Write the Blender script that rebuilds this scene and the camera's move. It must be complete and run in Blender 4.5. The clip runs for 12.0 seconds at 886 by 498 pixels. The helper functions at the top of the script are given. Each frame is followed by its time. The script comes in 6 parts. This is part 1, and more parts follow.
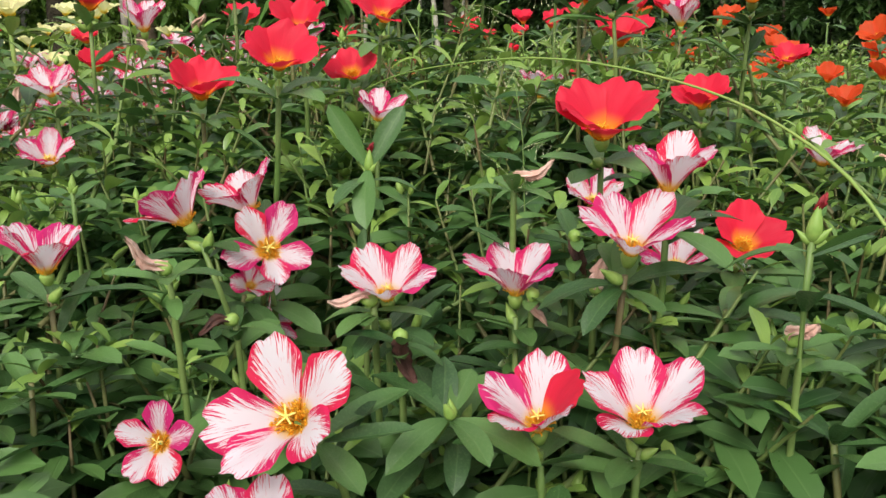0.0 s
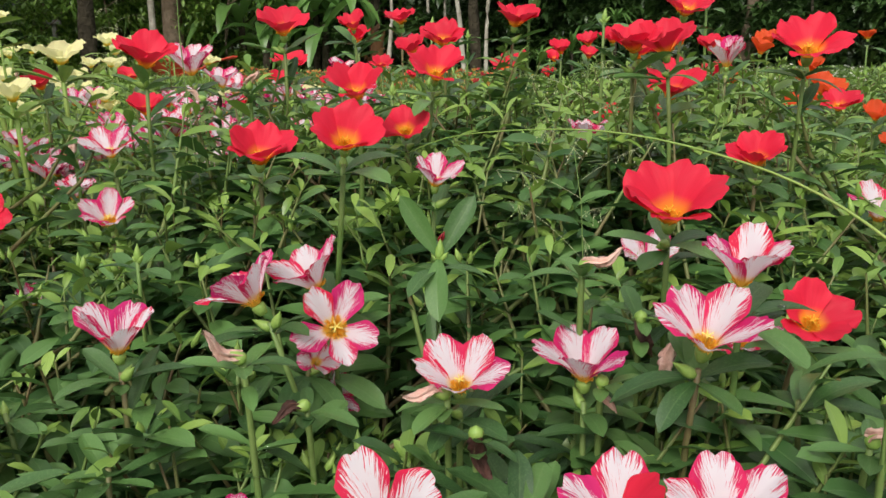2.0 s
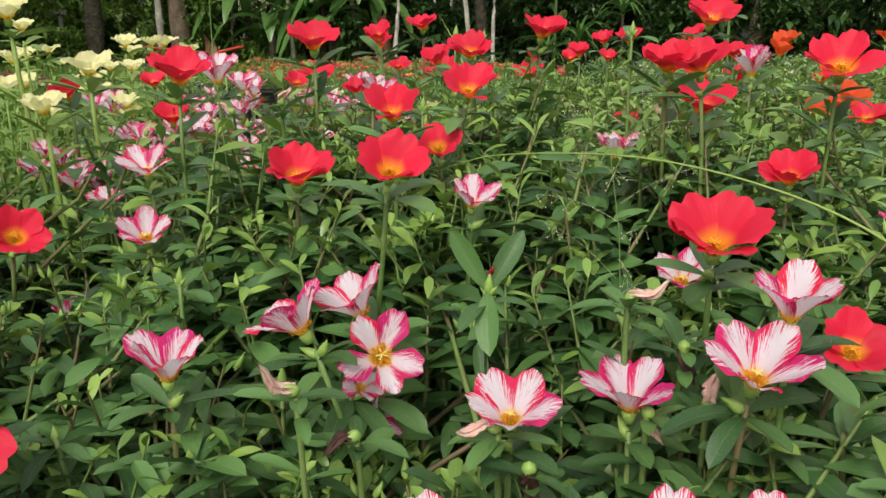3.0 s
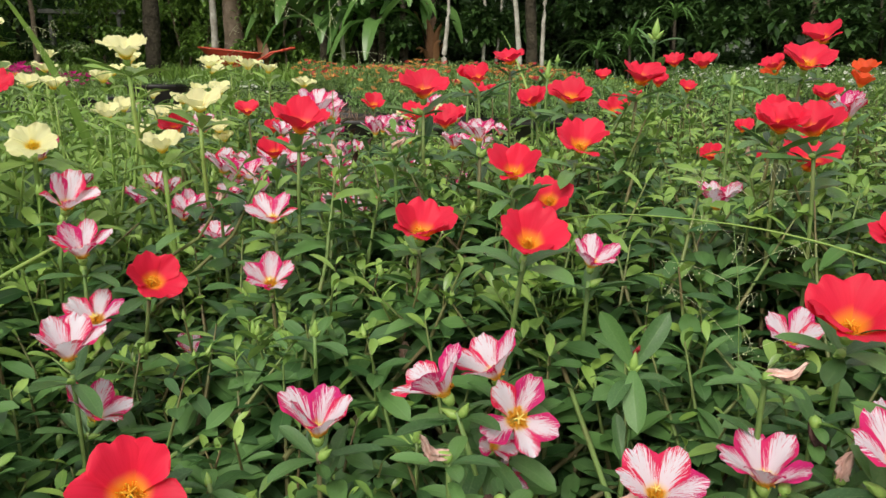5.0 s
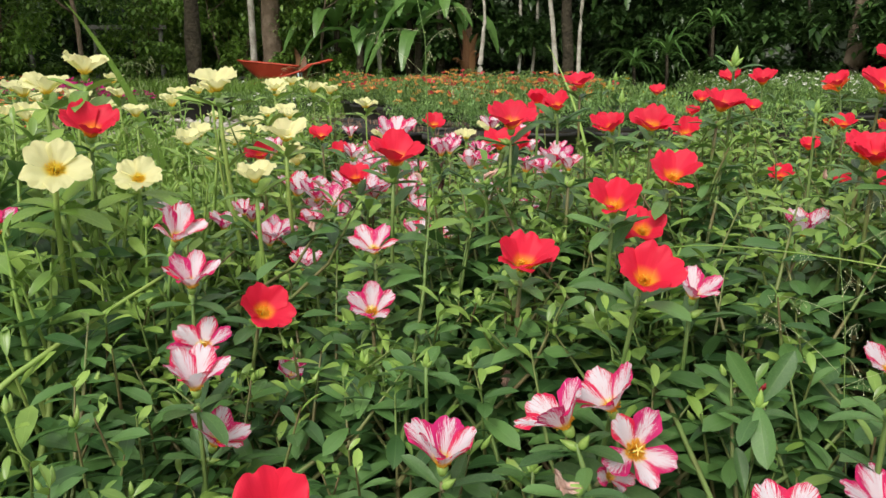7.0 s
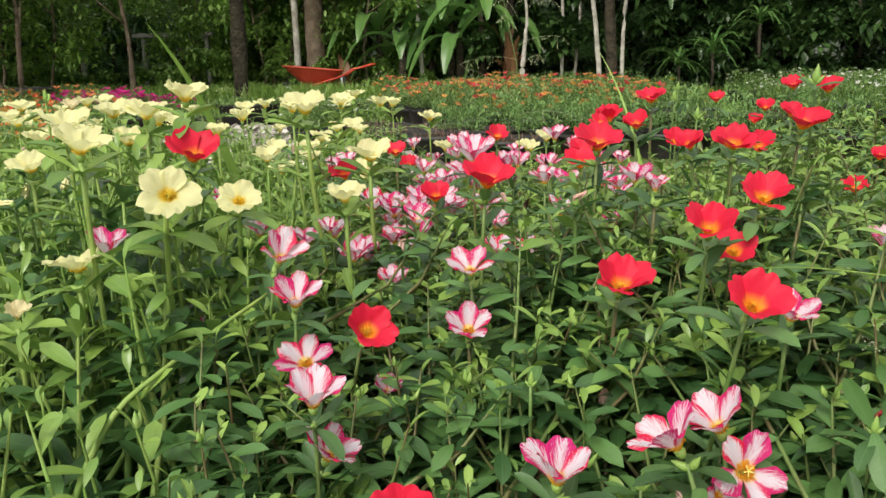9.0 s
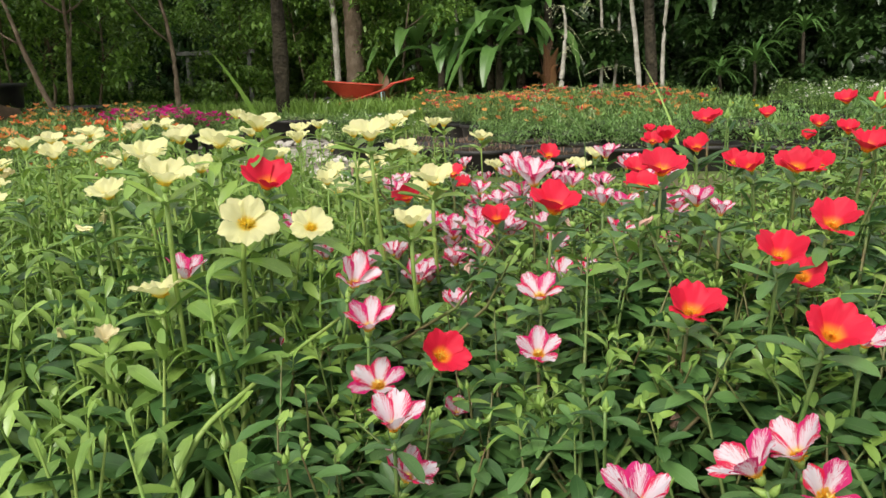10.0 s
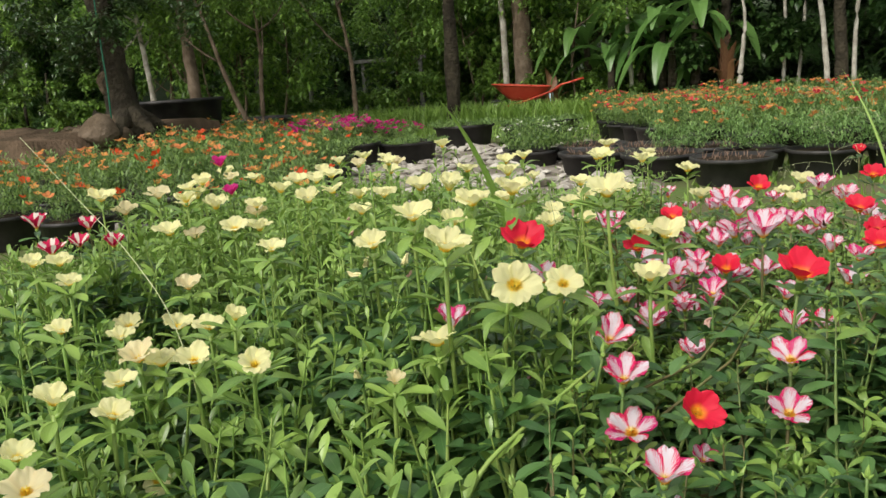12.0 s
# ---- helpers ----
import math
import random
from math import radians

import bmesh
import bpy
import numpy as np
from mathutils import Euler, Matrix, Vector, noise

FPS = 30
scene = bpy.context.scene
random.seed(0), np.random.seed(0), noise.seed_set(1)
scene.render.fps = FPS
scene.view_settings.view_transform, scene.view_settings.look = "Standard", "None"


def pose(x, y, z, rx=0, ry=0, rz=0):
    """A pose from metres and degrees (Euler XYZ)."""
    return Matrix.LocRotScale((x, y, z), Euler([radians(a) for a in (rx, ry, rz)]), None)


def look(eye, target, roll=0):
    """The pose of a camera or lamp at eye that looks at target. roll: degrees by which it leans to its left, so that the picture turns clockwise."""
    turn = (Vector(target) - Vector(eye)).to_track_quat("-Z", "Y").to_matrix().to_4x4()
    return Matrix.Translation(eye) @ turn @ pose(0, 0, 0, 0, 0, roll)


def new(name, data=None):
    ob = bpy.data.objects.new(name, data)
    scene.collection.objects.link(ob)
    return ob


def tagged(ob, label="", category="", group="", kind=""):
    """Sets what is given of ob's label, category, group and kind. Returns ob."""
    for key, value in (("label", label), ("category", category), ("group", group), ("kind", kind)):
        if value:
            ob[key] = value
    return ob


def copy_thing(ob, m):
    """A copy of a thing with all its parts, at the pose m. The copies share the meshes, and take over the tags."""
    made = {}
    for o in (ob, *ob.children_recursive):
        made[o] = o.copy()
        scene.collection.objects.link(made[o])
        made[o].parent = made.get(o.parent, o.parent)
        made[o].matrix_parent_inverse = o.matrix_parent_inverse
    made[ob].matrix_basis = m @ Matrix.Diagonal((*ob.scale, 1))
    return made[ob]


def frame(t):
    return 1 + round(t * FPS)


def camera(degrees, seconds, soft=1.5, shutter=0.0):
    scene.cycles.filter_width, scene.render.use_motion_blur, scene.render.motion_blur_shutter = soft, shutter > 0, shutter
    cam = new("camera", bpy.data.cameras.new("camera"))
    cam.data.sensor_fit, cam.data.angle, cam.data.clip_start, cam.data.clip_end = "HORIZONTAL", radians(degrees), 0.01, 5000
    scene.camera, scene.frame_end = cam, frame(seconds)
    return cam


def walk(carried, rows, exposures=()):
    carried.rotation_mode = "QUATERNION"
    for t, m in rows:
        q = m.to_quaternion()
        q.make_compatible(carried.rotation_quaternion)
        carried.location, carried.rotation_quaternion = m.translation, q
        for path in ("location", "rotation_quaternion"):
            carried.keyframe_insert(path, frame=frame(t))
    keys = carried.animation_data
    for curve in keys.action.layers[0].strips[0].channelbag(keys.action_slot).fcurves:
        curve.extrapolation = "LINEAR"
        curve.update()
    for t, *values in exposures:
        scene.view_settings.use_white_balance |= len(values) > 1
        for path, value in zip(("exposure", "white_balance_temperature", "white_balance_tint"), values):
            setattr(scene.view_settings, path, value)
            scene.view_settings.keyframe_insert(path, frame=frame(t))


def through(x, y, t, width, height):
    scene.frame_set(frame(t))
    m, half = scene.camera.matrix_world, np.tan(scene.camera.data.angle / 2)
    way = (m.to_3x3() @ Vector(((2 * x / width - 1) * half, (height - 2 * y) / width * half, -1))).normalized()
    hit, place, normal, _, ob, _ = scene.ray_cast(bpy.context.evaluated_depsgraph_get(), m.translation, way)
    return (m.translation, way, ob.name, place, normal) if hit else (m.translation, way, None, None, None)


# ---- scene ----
cam = camera(57.5, 12.0)
PATH = [
    (0, (0.0247, 0.0112, 0.5858), (-0.0132, 1.9547, 0.1153), 0.50),
    (0.5, (0.0216, 0.0128, 0.5929), (-0.0250, 1.9583, 0.1319), 0.46),
    (1, (0.0161, 0.0073, 0.6044), (-0.0432, 1.9583, 0.1683), 0.35),
    (1.5, (0.0152, 0.0132, 0.6107), (-0.0654, 1.9627, 0.1714), 0.44),
    (2, (0.0044, 0.0166, 0.6209), (-0.0921, 1.9610, 0.1623), 0.09),
    (2.5, (-0.0047, 0.0168, 0.6309), (-0.1057, 1.9561, 0.1527), -0.05),
    (4.5, (-0.0518, 0.0048, 0.6695), (-0.2324, 1.9356, 0.1803), 0.77),
    (5, (-0.0631, 0.0001, 0.6787), (-0.2748, 1.9293, 0.1959), 0.67),
    (5.5, (-0.0752, -0.0032, 0.6852), (-0.3196, 1.9233, 0.2065), 0.49),
    (6, (-0.0876, -0.0060, 0.6862), (-0.3563, 1.9192, 0.2157), 0.39),
    (6.5, (-0.0982, -0.0124, 0.6914), (-0.3807, 1.9130, 0.2296), 0.17),
    (8.5, (-0.1321, -0.0365, 0.7131), (-0.4941, 1.8739, 0.2448), -0.90),
    (9, (-0.1443, -0.0440, 0.7178), (-0.5395, 1.8623, 0.2597), -1.05),
    (9.5, (-0.1565, -0.0549, 0.7249), (-0.5953, 1.8454, 0.2822), -1.52),
    (10, (-0.1656, -0.0636, 0.7332), (-0.6535, 1.8285, 0.3066), -1.89),
    (10.5, (-0.1764, -0.0800, 0.7421), (-0.7110, 1.8058, 0.3446), -1.41),
    (11, (-0.1910, -0.1034, 0.7526), (-0.7991, 1.7650, 0.3795), -1.73),
    (11.5, (-0.2060, -0.1252, 0.7803), (-0.9135, 1.7066, 0.4008), -3.06),
    (12, (-0.2186, -0.1576, 0.8113), (-1.0832, 1.5982, 0.3993), -4.00),
]
walk(cam, [(t, look(eye, target, roll)) for t, eye, target, roll in PATH],
     [(0, 0.24), (0.5, 0.14), (1.5, 0.11), (2.5, 0.10), (4.5, 0.14), (6.5, 0.19), (8.5, 0.23), (9.5, 0.27), (11, 0.22), (12, 0.13)])

# ---- light: bright overcast sky, soft sun high behind the camera ----
SUN_UP, SUN_ROUND = radians(44), radians(194)
world = bpy.data.worlds.new("overcast")
scene.world = world
world.use_nodes = True
sky = world.node_tree.nodes.new("ShaderNodeTexSky")
sky.sky_type, sky.sun_disc = "NISHITA", False
sky.sun_elevation, sky.sun_rotation = SUN_UP, SUN_ROUND
sky.air_density, sky.dust_density, sky.ozone_density = 1.0, 4.0, 1.0
bg = world.node_tree.nodes["Background"]
grey = world.node_tree.nodes.new("ShaderNodeMixRGB")
grey.inputs[0].default_value = 0.6
grey.inputs[2].default_value = (7.9, 7.6, 6.5, 1)
world.node_tree.links.new(sky.outputs[0], grey.inputs[1])
world.node_tree.links.new(grey.outputs[0], bg.inputs[0])
bg.inputs[1].default_value = 0.14
lamp = bpy.data.lights.new("sun", "SUN")
lamp.energy, lamp.angle, lamp.color = 2.5, radians(25), (1.0, 0.96, 0.88)
sun = new("sun", lamp)
sun.matrix_world = look((-2, -7, 8), (0, 1.2, 0))


# ---- materials ----
class Nodes:
    """A material's node tree, with short calls."""

    def __init__(self, name):
        self.m = bpy.data.materials.new(name)
        self.m.use_nodes = True
        self.t = self.m.node_tree
        self.bsdf = self.t.nodes["Principled BSDF"]
        self.out = self.t.nodes["Material Output"]

    def add(self, kind):
        return self.t.nodes.new("ShaderNode" + kind)

    def put(self, value, socket):
        if isinstance(value, bpy.types.NodeSocket):
            self.t.links.new(value, socket)
        else:
            socket.default_value = value

    def math(self, op, a, b=0.0, clamp=False):
        n = self.add("Math")
        n.operation, n.use_clamp = op, clamp
        self.put(a, n.inputs[0])
        self.put(b, n.inputs[1])
        return n.outputs[0]

    def mix(self, f, a, b, blend="MIX"):
        n = self.add("MixRGB")
        n.blend_type = blend
        for v, s in zip((f, a, b), n.inputs):
            self.put(v if not isinstance(v, tuple) else (*v, 1), s)
        return n.outputs[0]

    def noise(self, scale, detail=3, vector=None, rough=0.55):
        n = self.add("TexNoise")
        n.inputs["Scale"].default_value, n.inputs["Detail"].default_value = scale, detail
        n.inputs["Roughness"].default_value = rough
        self.t.links.new(vector or self.add("TexCoord").outputs["Object"], n.inputs["Vector"])
        return n.outputs["Fac"]

    def step(self, value, lo, hi):
        n = self.add("MapRange")
        n.interpolation_type = "SMOOTHSTEP"
        self.put(value, n.inputs["Value"])
        n.inputs["From Min"].default_value, n.inputs["From Max"].default_value = lo, hi
        return n.outputs["Result"]

    def uv(self):
        n = self.add("SeparateXYZ")
        self.t.links.new(self.add("TexCoord").outputs["UV"], n.inputs[0])
        return n.outputs[0], n.outputs[1]

    def vec(self, x, y, z):
        n = self.add("CombineXYZ")
        for v, s in zip((x, y, z), n.inputs):
            self.put(v, s)
        return n.outputs[0]

    def finish(self, colour, rough=0.5, bump=None, strength=0.3, distance=0.001, through=0.0, spec=0.5, tint=None):
        self.put(colour if not isinstance(colour, tuple) else (*colour, 1), self.bsdf.inputs["Base Color"])
        self.put(rough, self.bsdf.inputs["Roughness"])
        self.bsdf.inputs["Specular IOR Level"].default_value = spec
        if bump is not None:
            b = self.add("Bump")
            b.inputs["Strength"].default_value, b.inputs["Distance"].default_value = strength, distance
            self.put(bump, b.inputs["Height"])
            self.t.links.new(b.outputs[0], self.bsdf.inputs["Normal"])
        if through:
            lit = self.add("BsdfTranslucent")
            self.put(tint or colour, lit.inputs[0])
            both = self.add("MixShader")
            both.inputs[0].default_value = through
            self.t.links.new(self.bsdf.outputs[0], both.inputs[1])
            self.t.links.new(lit.outputs[0], both.inputs[2])
            self.t.links.new(both.outputs[0], self.out.inputs[0])
        return self.m


def leaf_material(name, dark, light, pale, rough=0.42, through=0.22):
    n = Nodes(name)
    u, v = n.uv()
    one = n.add("NewGeometry").outputs["Random Per Island"]
    other = n.add("ObjectInfo").outputs["Random"]
    pick = n.math("FRACT", n.math("ADD", one, other))
    col = n.mix(pick, dark, light)
    col = n.mix(n.math("MULTIPLY", n.step(n.noise(35, 4), 0.45, 0.75), 0.25), col, pale)
    rib = n.math("ABSOLUTE", n.math("SUBTRACT", u, 0.5))
    col = n.mix(n.math("MULTIPLY", n.step(rib, 0.05, 0.0), 0.22), col, pale)
    height = n.math("ADD", n.noise(260, 3), n.math("MULTIPLY", n.step(rib, 0.0, 0.08), 0.7))
    return n.finish(col, n.math("ADD", n.math("MULTIPLY", n.noise(90, 2), 0.25), rough - 0.21), height, 0.25, 0.0006, through, 0.52)


def petal_material(name, body, vein, base, base_end, through=0.48):
    """Plain petals: a body colour, faint veins along the petal and a warmer base."""
    n = Nodes(name)
    u, v = n.uv()
    rnd = n.add("ObjectInfo").outputs["Random"]
    streak = n.noise(1.0, 3, n.vec(n.math("MULTIPLY", u, 26.0), n.math("MULTIPLY", v, 1.5), n.math("MULTIPLY", rnd, 40.0)))
    col = n.mix(n.math("MULTIPLY", n.step(streak, 0.4, 0.7), 0.45), body, vein)
    col = n.mix(n.step(v, base_end, base_end * 0.35), col, base)
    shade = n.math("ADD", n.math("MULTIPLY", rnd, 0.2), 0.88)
    col = n.mix(1.0, col, n.vec(shade, shade, shade), "MULTIPLY")
    return n.finish(col, 0.55, streak, 0.22, 0.0008, through, 0.3)


def striped_material():
    """White petals with broken crimson dashes that run out to the margins."""
    n = Nodes("striped_petal")
    u, v = n.uv()
    rnd = n.add("ObjectInfo").outputs["Random"]
    across = n.math("SUBTRACT", n.math("MULTIPLY", u, 2.0), 1.0)
    side = n.math("ABSOLUTE", across)
    wob = n.math("MULTIPLY", n.noise(1.0, 2, n.vec(n.math("MULTIPLY", u, 3.0), n.math("MULTIPLY", v, 4.0), n.math("MULTIPLY", rnd, 17.0))), 2.2)
    fan = n.math("SUBTRACT", n.math("MULTIPLY", side, 29.0), n.math("MULTIPLY", v, 16.5))
    half = n.math("MULTIPLY", n.math("GREATER_THAN", u, 0.5), 7.3)
    streak = n.noise(1.0, 2, n.vec(n.math("ADD", fan, wob), n.math("ADD", n.math("MULTIPLY", v, 2.6), half), n.math("MULTIPLY", rnd, 60.0)), 0.6)
    patch = n.noise(1.0, 1, n.vec(n.math("MULTIPLY", u, 2.2), n.math("MULTIPLY", v, 1.6), n.math("MULTIPLY", rnd, 33.0)))
    edge = n.math("MULTIPLY", n.math("POWER", side, 1.9), 0.84)
    tip = n.math("MULTIPLY", n.math("POWER", v, 10.0), 0.16)
    heavy = n.math("MULTIPLY", n.math("POWER", rnd, 5.0), 0.34)
    amount = n.math("ADD", n.math("ADD", n.math("MULTIPLY", streak, 2.3), edge), n.math("ADD", n.math("ADD", n.math("MULTIPLY", patch, 0.45), tip), n.math("ADD", heavy, n.math("MULTIPLY", n.math("SUBTRACT", v, 0.75), 0.42))))
    mask = n.step(amount, 1.69, 1.76)
    white = n.mix(n.step(v, 0.9, 0.3), (0.83, 0.77, 0.87), (0.83, 0.73, 0.82))
    red = n.mix(rnd, (0.74, 0.018, 0.075), (0.66, 0.025, 0.20))
    white = n.mix(n.math("MULTIPLY", n.math("POWER", rnd, 2.0), 0.28), white, (0.80, 0.52, 0.64))
    col = n.mix(mask, white, red)
    col = n.mix(n.step(v, 0.34, 0.10), col, (0.90, 0.58, 0.08))
    return n.finish(col, 0.6, streak, 0.2, 0.0008, 0.42, 0.25)


def crimson_material():
    """Crimson petals with a white band along the middle."""
    n = Nodes("crimson_banded_petal")
    u, v = n.uv()
    rnd = n.add("ObjectInfo").outputs["Random"]
    side = n.math("ABSOLUTE", n.math("SUBTRACT", n.math("MULTIPLY", u, 2.0), 1.0))
    ragged = n.noise(1.0, 3, n.vec(n.math("MULTIPLY", u, 16.0), n.math("MULTIPLY", v, 3.0), n.math("MULTIPLY", rnd, 40.0)))
    band = n.step(n.math("ADD", side, n.math("MULTIPLY", ragged, 0.5)), 0.62, 0.54)
    col = n.mix(band, (0.58, 0.012, 0.09), (0.84, 0.76, 0.72))
    col = n.mix(n.step(v, 0.27, 0.08), col, (0.86, 0.60, 0.10))
    return n.finish(col, 0.6, ragged, 0.2, 0.0008, 0.35, 0.25)


def speckled(name, a, b, scale, rough=0.7, fine=None, height=0.4, distance=0.002, spec=0.4, metal=0.0):
    n = Nodes(name)
    big, small = n.noise(scale, 5), n.noise(fine or scale * 9, 4)
    col = n.mix(n.step(big, 0.35, 0.68), a, b)
    dim = n.math("ADD", n.math("MULTIPLY", small, 0.5), 0.75)
    col = n.mix(1.0, col, n.vec(dim, dim, dim), "MULTIPLY")
    n.bsdf.inputs["Metallic"].default_value = metal
    return n.finish(col, n.math("ADD", n.math("MULTIPLY", small, 0.25), rough - 0.12), n.math("ADD", small, big), height, distance, 0, spec)


def waxy(name, a, b):
    """Soft stamens that let some light through."""
    n = Nodes(name)
    col = n.mix(n.add("NewGeometry").outputs["Random Per Island"], a, b)
    return n.finish(col, 0.55, n.noise(400, 2), 0.15, 0.0003, 0.62, 0.2)


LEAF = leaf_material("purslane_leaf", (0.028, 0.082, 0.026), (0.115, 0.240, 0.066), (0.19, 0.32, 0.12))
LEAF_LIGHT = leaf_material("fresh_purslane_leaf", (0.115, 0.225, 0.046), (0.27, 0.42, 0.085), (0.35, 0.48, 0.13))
STEM = speckled("green_stem", (0.11, 0.21, 0.05), (0.16, 0.23, 0.07), 14, 0.5, 200, 0.2, 0.0005)
STEM_LIGHT = speckled("pale_green_stem", (0.19, 0.33, 0.07), (0.26, 0.35, 0.09), 14, 0.5, 200, 0.2, 0.0005)
STEM_RED = speckled("reddish_stem", (0.14, 0.22, 0.06), (0.15, 0.11, 0.055), 18, 0.5, 200, 0.2, 0.0005)
BUD = speckled("bud_green", (0.20, 0.34, 0.07), (0.27, 0.38, 0.10), 120, 0.45, 500, 0.2, 0.0004)
STRIPED = striped_material()
CRIMSON = crimson_material()
RED = petal_material("red_petal", (0.76, 0.018, 0.060), (0.69, 0.012, 0.042), (0.95, 0.36, 0.03), 0.46, 0.34)
ORANGE = petal_material("orange_petal", (0.80, 0.10, 0.025), (0.74, 0.06, 0.02), (0.90, 0.42, 0.04), 0.35)
YELLOW = petal_material("pale_yellow_petal", (0.90, 0.87, 0.50), (0.89, 0.84, 0.42), (0.90, 0.70, 0.10), 0.40)
PEACH = petal_material("peach_petal", (0.86, 0.77, 0.49), (0.86, 0.72, 0.44), (0.87, 0.58, 0.18), 0.26)
CORAL = petal_material("coral_petal", (0.92, 0.34, 0.13), (0.90, 0.25, 0.10), (0.9, 0.5, 0.06), 0.3)
MAGENTA = petal_material("magenta_petal", (0.68, 0.03, 0.27), (0.60, 0.02, 0.23), (0.7, 0.2, 0.2), 0.2)
PALE_ORANGE = petal_material("pale_orange_petal", (0.90, 0.42, 0.12), (0.88, 0.36, 0.10), (0.9, 0.55, 0.1), 0.3)
PINK_RED = petal_material("pink_red_petal", (0.78, 0.07, 0.10), (0.72, 0.05, 0.08), (0.8, 0.3, 0.1), 0.3)
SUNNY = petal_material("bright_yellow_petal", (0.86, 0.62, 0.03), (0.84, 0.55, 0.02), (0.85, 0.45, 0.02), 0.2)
WHITE = petal_material("white_petal", (0.82, 0.82, 0.78), (0.78, 0.78, 0.7), (0.8, 0.75, 0.4), 0.2)
STAMEN = waxy("orange_stamen", (0.97, 0.55, 0.05), (0.97, 0.76, 0.12))
STAMEN_YELLOW = waxy("yellow_stamen", (0.96, 0.70, 0.07), (0.96, 0.84, 0.16))
STYLE = speckled("pale_style", (0.90, 0.74, 0.16), (0.90, 0.80, 0.26), 300, 0.6, 900, 0.2, 0.0003)
WILTED = speckled("wilted_petal", (0.62, 0.36, 0.30), (0.72, 0.52, 0.46), 160, 0.7, 700, 0.5, 0.001)
CLOSED_YELLOW = speckled("closed_yellow_petal", (0.84, 0.76, 0.38), (0.88, 0.83, 0.52), 160, 0.6, 700, 0.4, 0.0008)
DEAD = speckled("dried_petal", (0.035, 0.015, 0.012), (0.10, 0.04, 0.03), 160, 0.7, 700, 0.5, 0.001)
DARK_RED = speckled("closed_red_petal", (0.22, 0.012, 0.02), (0.30, 0.02, 0.03), 200, 0.6, 700, 0.4, 0.0006)
SOIL = speckled("dark_soil", (0.030, 0.022, 0.015), (0.055, 0.042, 0.03), 12, 0.95, 120, 0.8, 0.01, 0.1)
POT = speckled("black_plastic", (0.012, 0.012, 0.013), (0.035, 0.033, 0.032), 6, 0.5, 60, 0.2, 0.001)
GRAVEL = speckled("pale_gravel", (0.15, 0.13, 0.105), (0.33, 0.30, 0.26), 4, 0.9, 60, 0.9, 0.01, 0.2)
CHIPS = speckled("pale_stone_chips", (0.26, 0.24, 0.21), (0.58, 0.55, 0.50), 3, 0.9, 40, 0.7, 0.004, 0.2)
GROUND = speckled("grassy_earth", (0.10, 0.15, 0.045), (0.13, 0.105, 0.07), 0.9, 0.95, 14, 0.8, 0.02, 0.1)
GRASS = leaf_material("grass_blade", (0.14, 0.26, 0.045), (0.28, 0.44, 0.085), (0.35, 0.48, 0.14), 0.5, 0.25)
BARROW = speckled("red_paint", (0.50, 0.055, 0.03), (0.58, 0.085, 0.045), 3, 0.45, 40, 0.2, 0.001)
STEEL = speckled("galvanised_steel", (0.45, 0.46, 0.47), (0.58, 0.58, 0.58), 12, 0.4, 90, 0.2, 0.001, 0.5, 0.7)
LEG_PAINT = speckled("pale_blue_paint", (0.40, 0.55, 0.60), (0.50, 0.62, 0.66), 12, 0.5, 90, 0.2, 0.001)
RUBBER = speckled("black_rubber", (0.015, 0.015, 0.015), (0.03, 0.03, 0.03), 20, 0.8, 120, 0.3, 0.001)
BARK = speckled("brown_bark", (0.10, 0.075, 0.05), (0.20, 0.155, 0.115), 5, 0.9, 30, 0.9, 0.02, 0.2)
BARK_DARK = speckled("mossy_bark", (0.028, 0.024, 0.017), (0.068, 0.058, 0.040), 4, 0.9, 22, 1.0, 0.05, 0.2)
BARK_PALE = speckled("pale_bark", (0.27, 0.25, 0.21), (0.50, 0.48, 0.43), 7, 0.85, 30, 0.6, 0.01, 0.2)
TREE_LEAF = leaf_material("tree_leaf", (0.05, 0.12, 0.026), (0.28, 0.46, 0.088), (0.34, 0.50, 0.13), 0.45, 0.4)
SHRUB_LEAF = leaf_material("shrub_leaf", (0.06, 0.14, 0.032), (0.28, 0.45, 0.09), (0.34, 0.49, 0.13), 0.4, 0.35)
# Leaf darkened: the shade of the deep thicket is put into its colour.
SHADE_LEAF = leaf_material("shade_toned_leaf", (0.022, 0.058, 0.016), (0.06, 0.12, 0.03), (0.09, 0.16, 0.045), 0.4, 0.2)
FEATHER = leaf_material("feathery_leaf", (0.05, 0.12, 0.032), (0.25, 0.39, 0.10), (0.32, 0.44, 0.16), 0.55, 0.28)
NEEDLE = leaf_material("fresh_needle_leaf", (0.10, 0.22, 0.06), (0.30, 0.48, 0.15), (0.36, 0.52, 0.20), 0.5, 0.3)
BANANA = leaf_material("banana_leaf", (0.08, 0.19, 0.045), (0.16, 0.31, 0.08), (0.21, 0.37, 0.12), 0.4, 0.35)
FENCE = speckled("muted_grey_paint", (0.15, 0.15, 0.145), (0.24, 0.24, 0.225), 5, 0.8, 50, 0.4, 0.003)
HOSE = speckled("green_hose_plastic", (0.02, 0.16, 0.10), (0.03, 0.2, 0.13), 10, 0.4, 90, 0.1, 0.001)
DROP_WATER = Nodes("clear_water")
DROP_WATER.bsdf.inputs["Transmission Weight"].default_value = 1.0
DROP_WATER.bsdf.inputs["IOR"].default_value = 1.33
DROP_WATER = DROP_WATER.finish((1.0, 1.0, 1.0), 0.02)
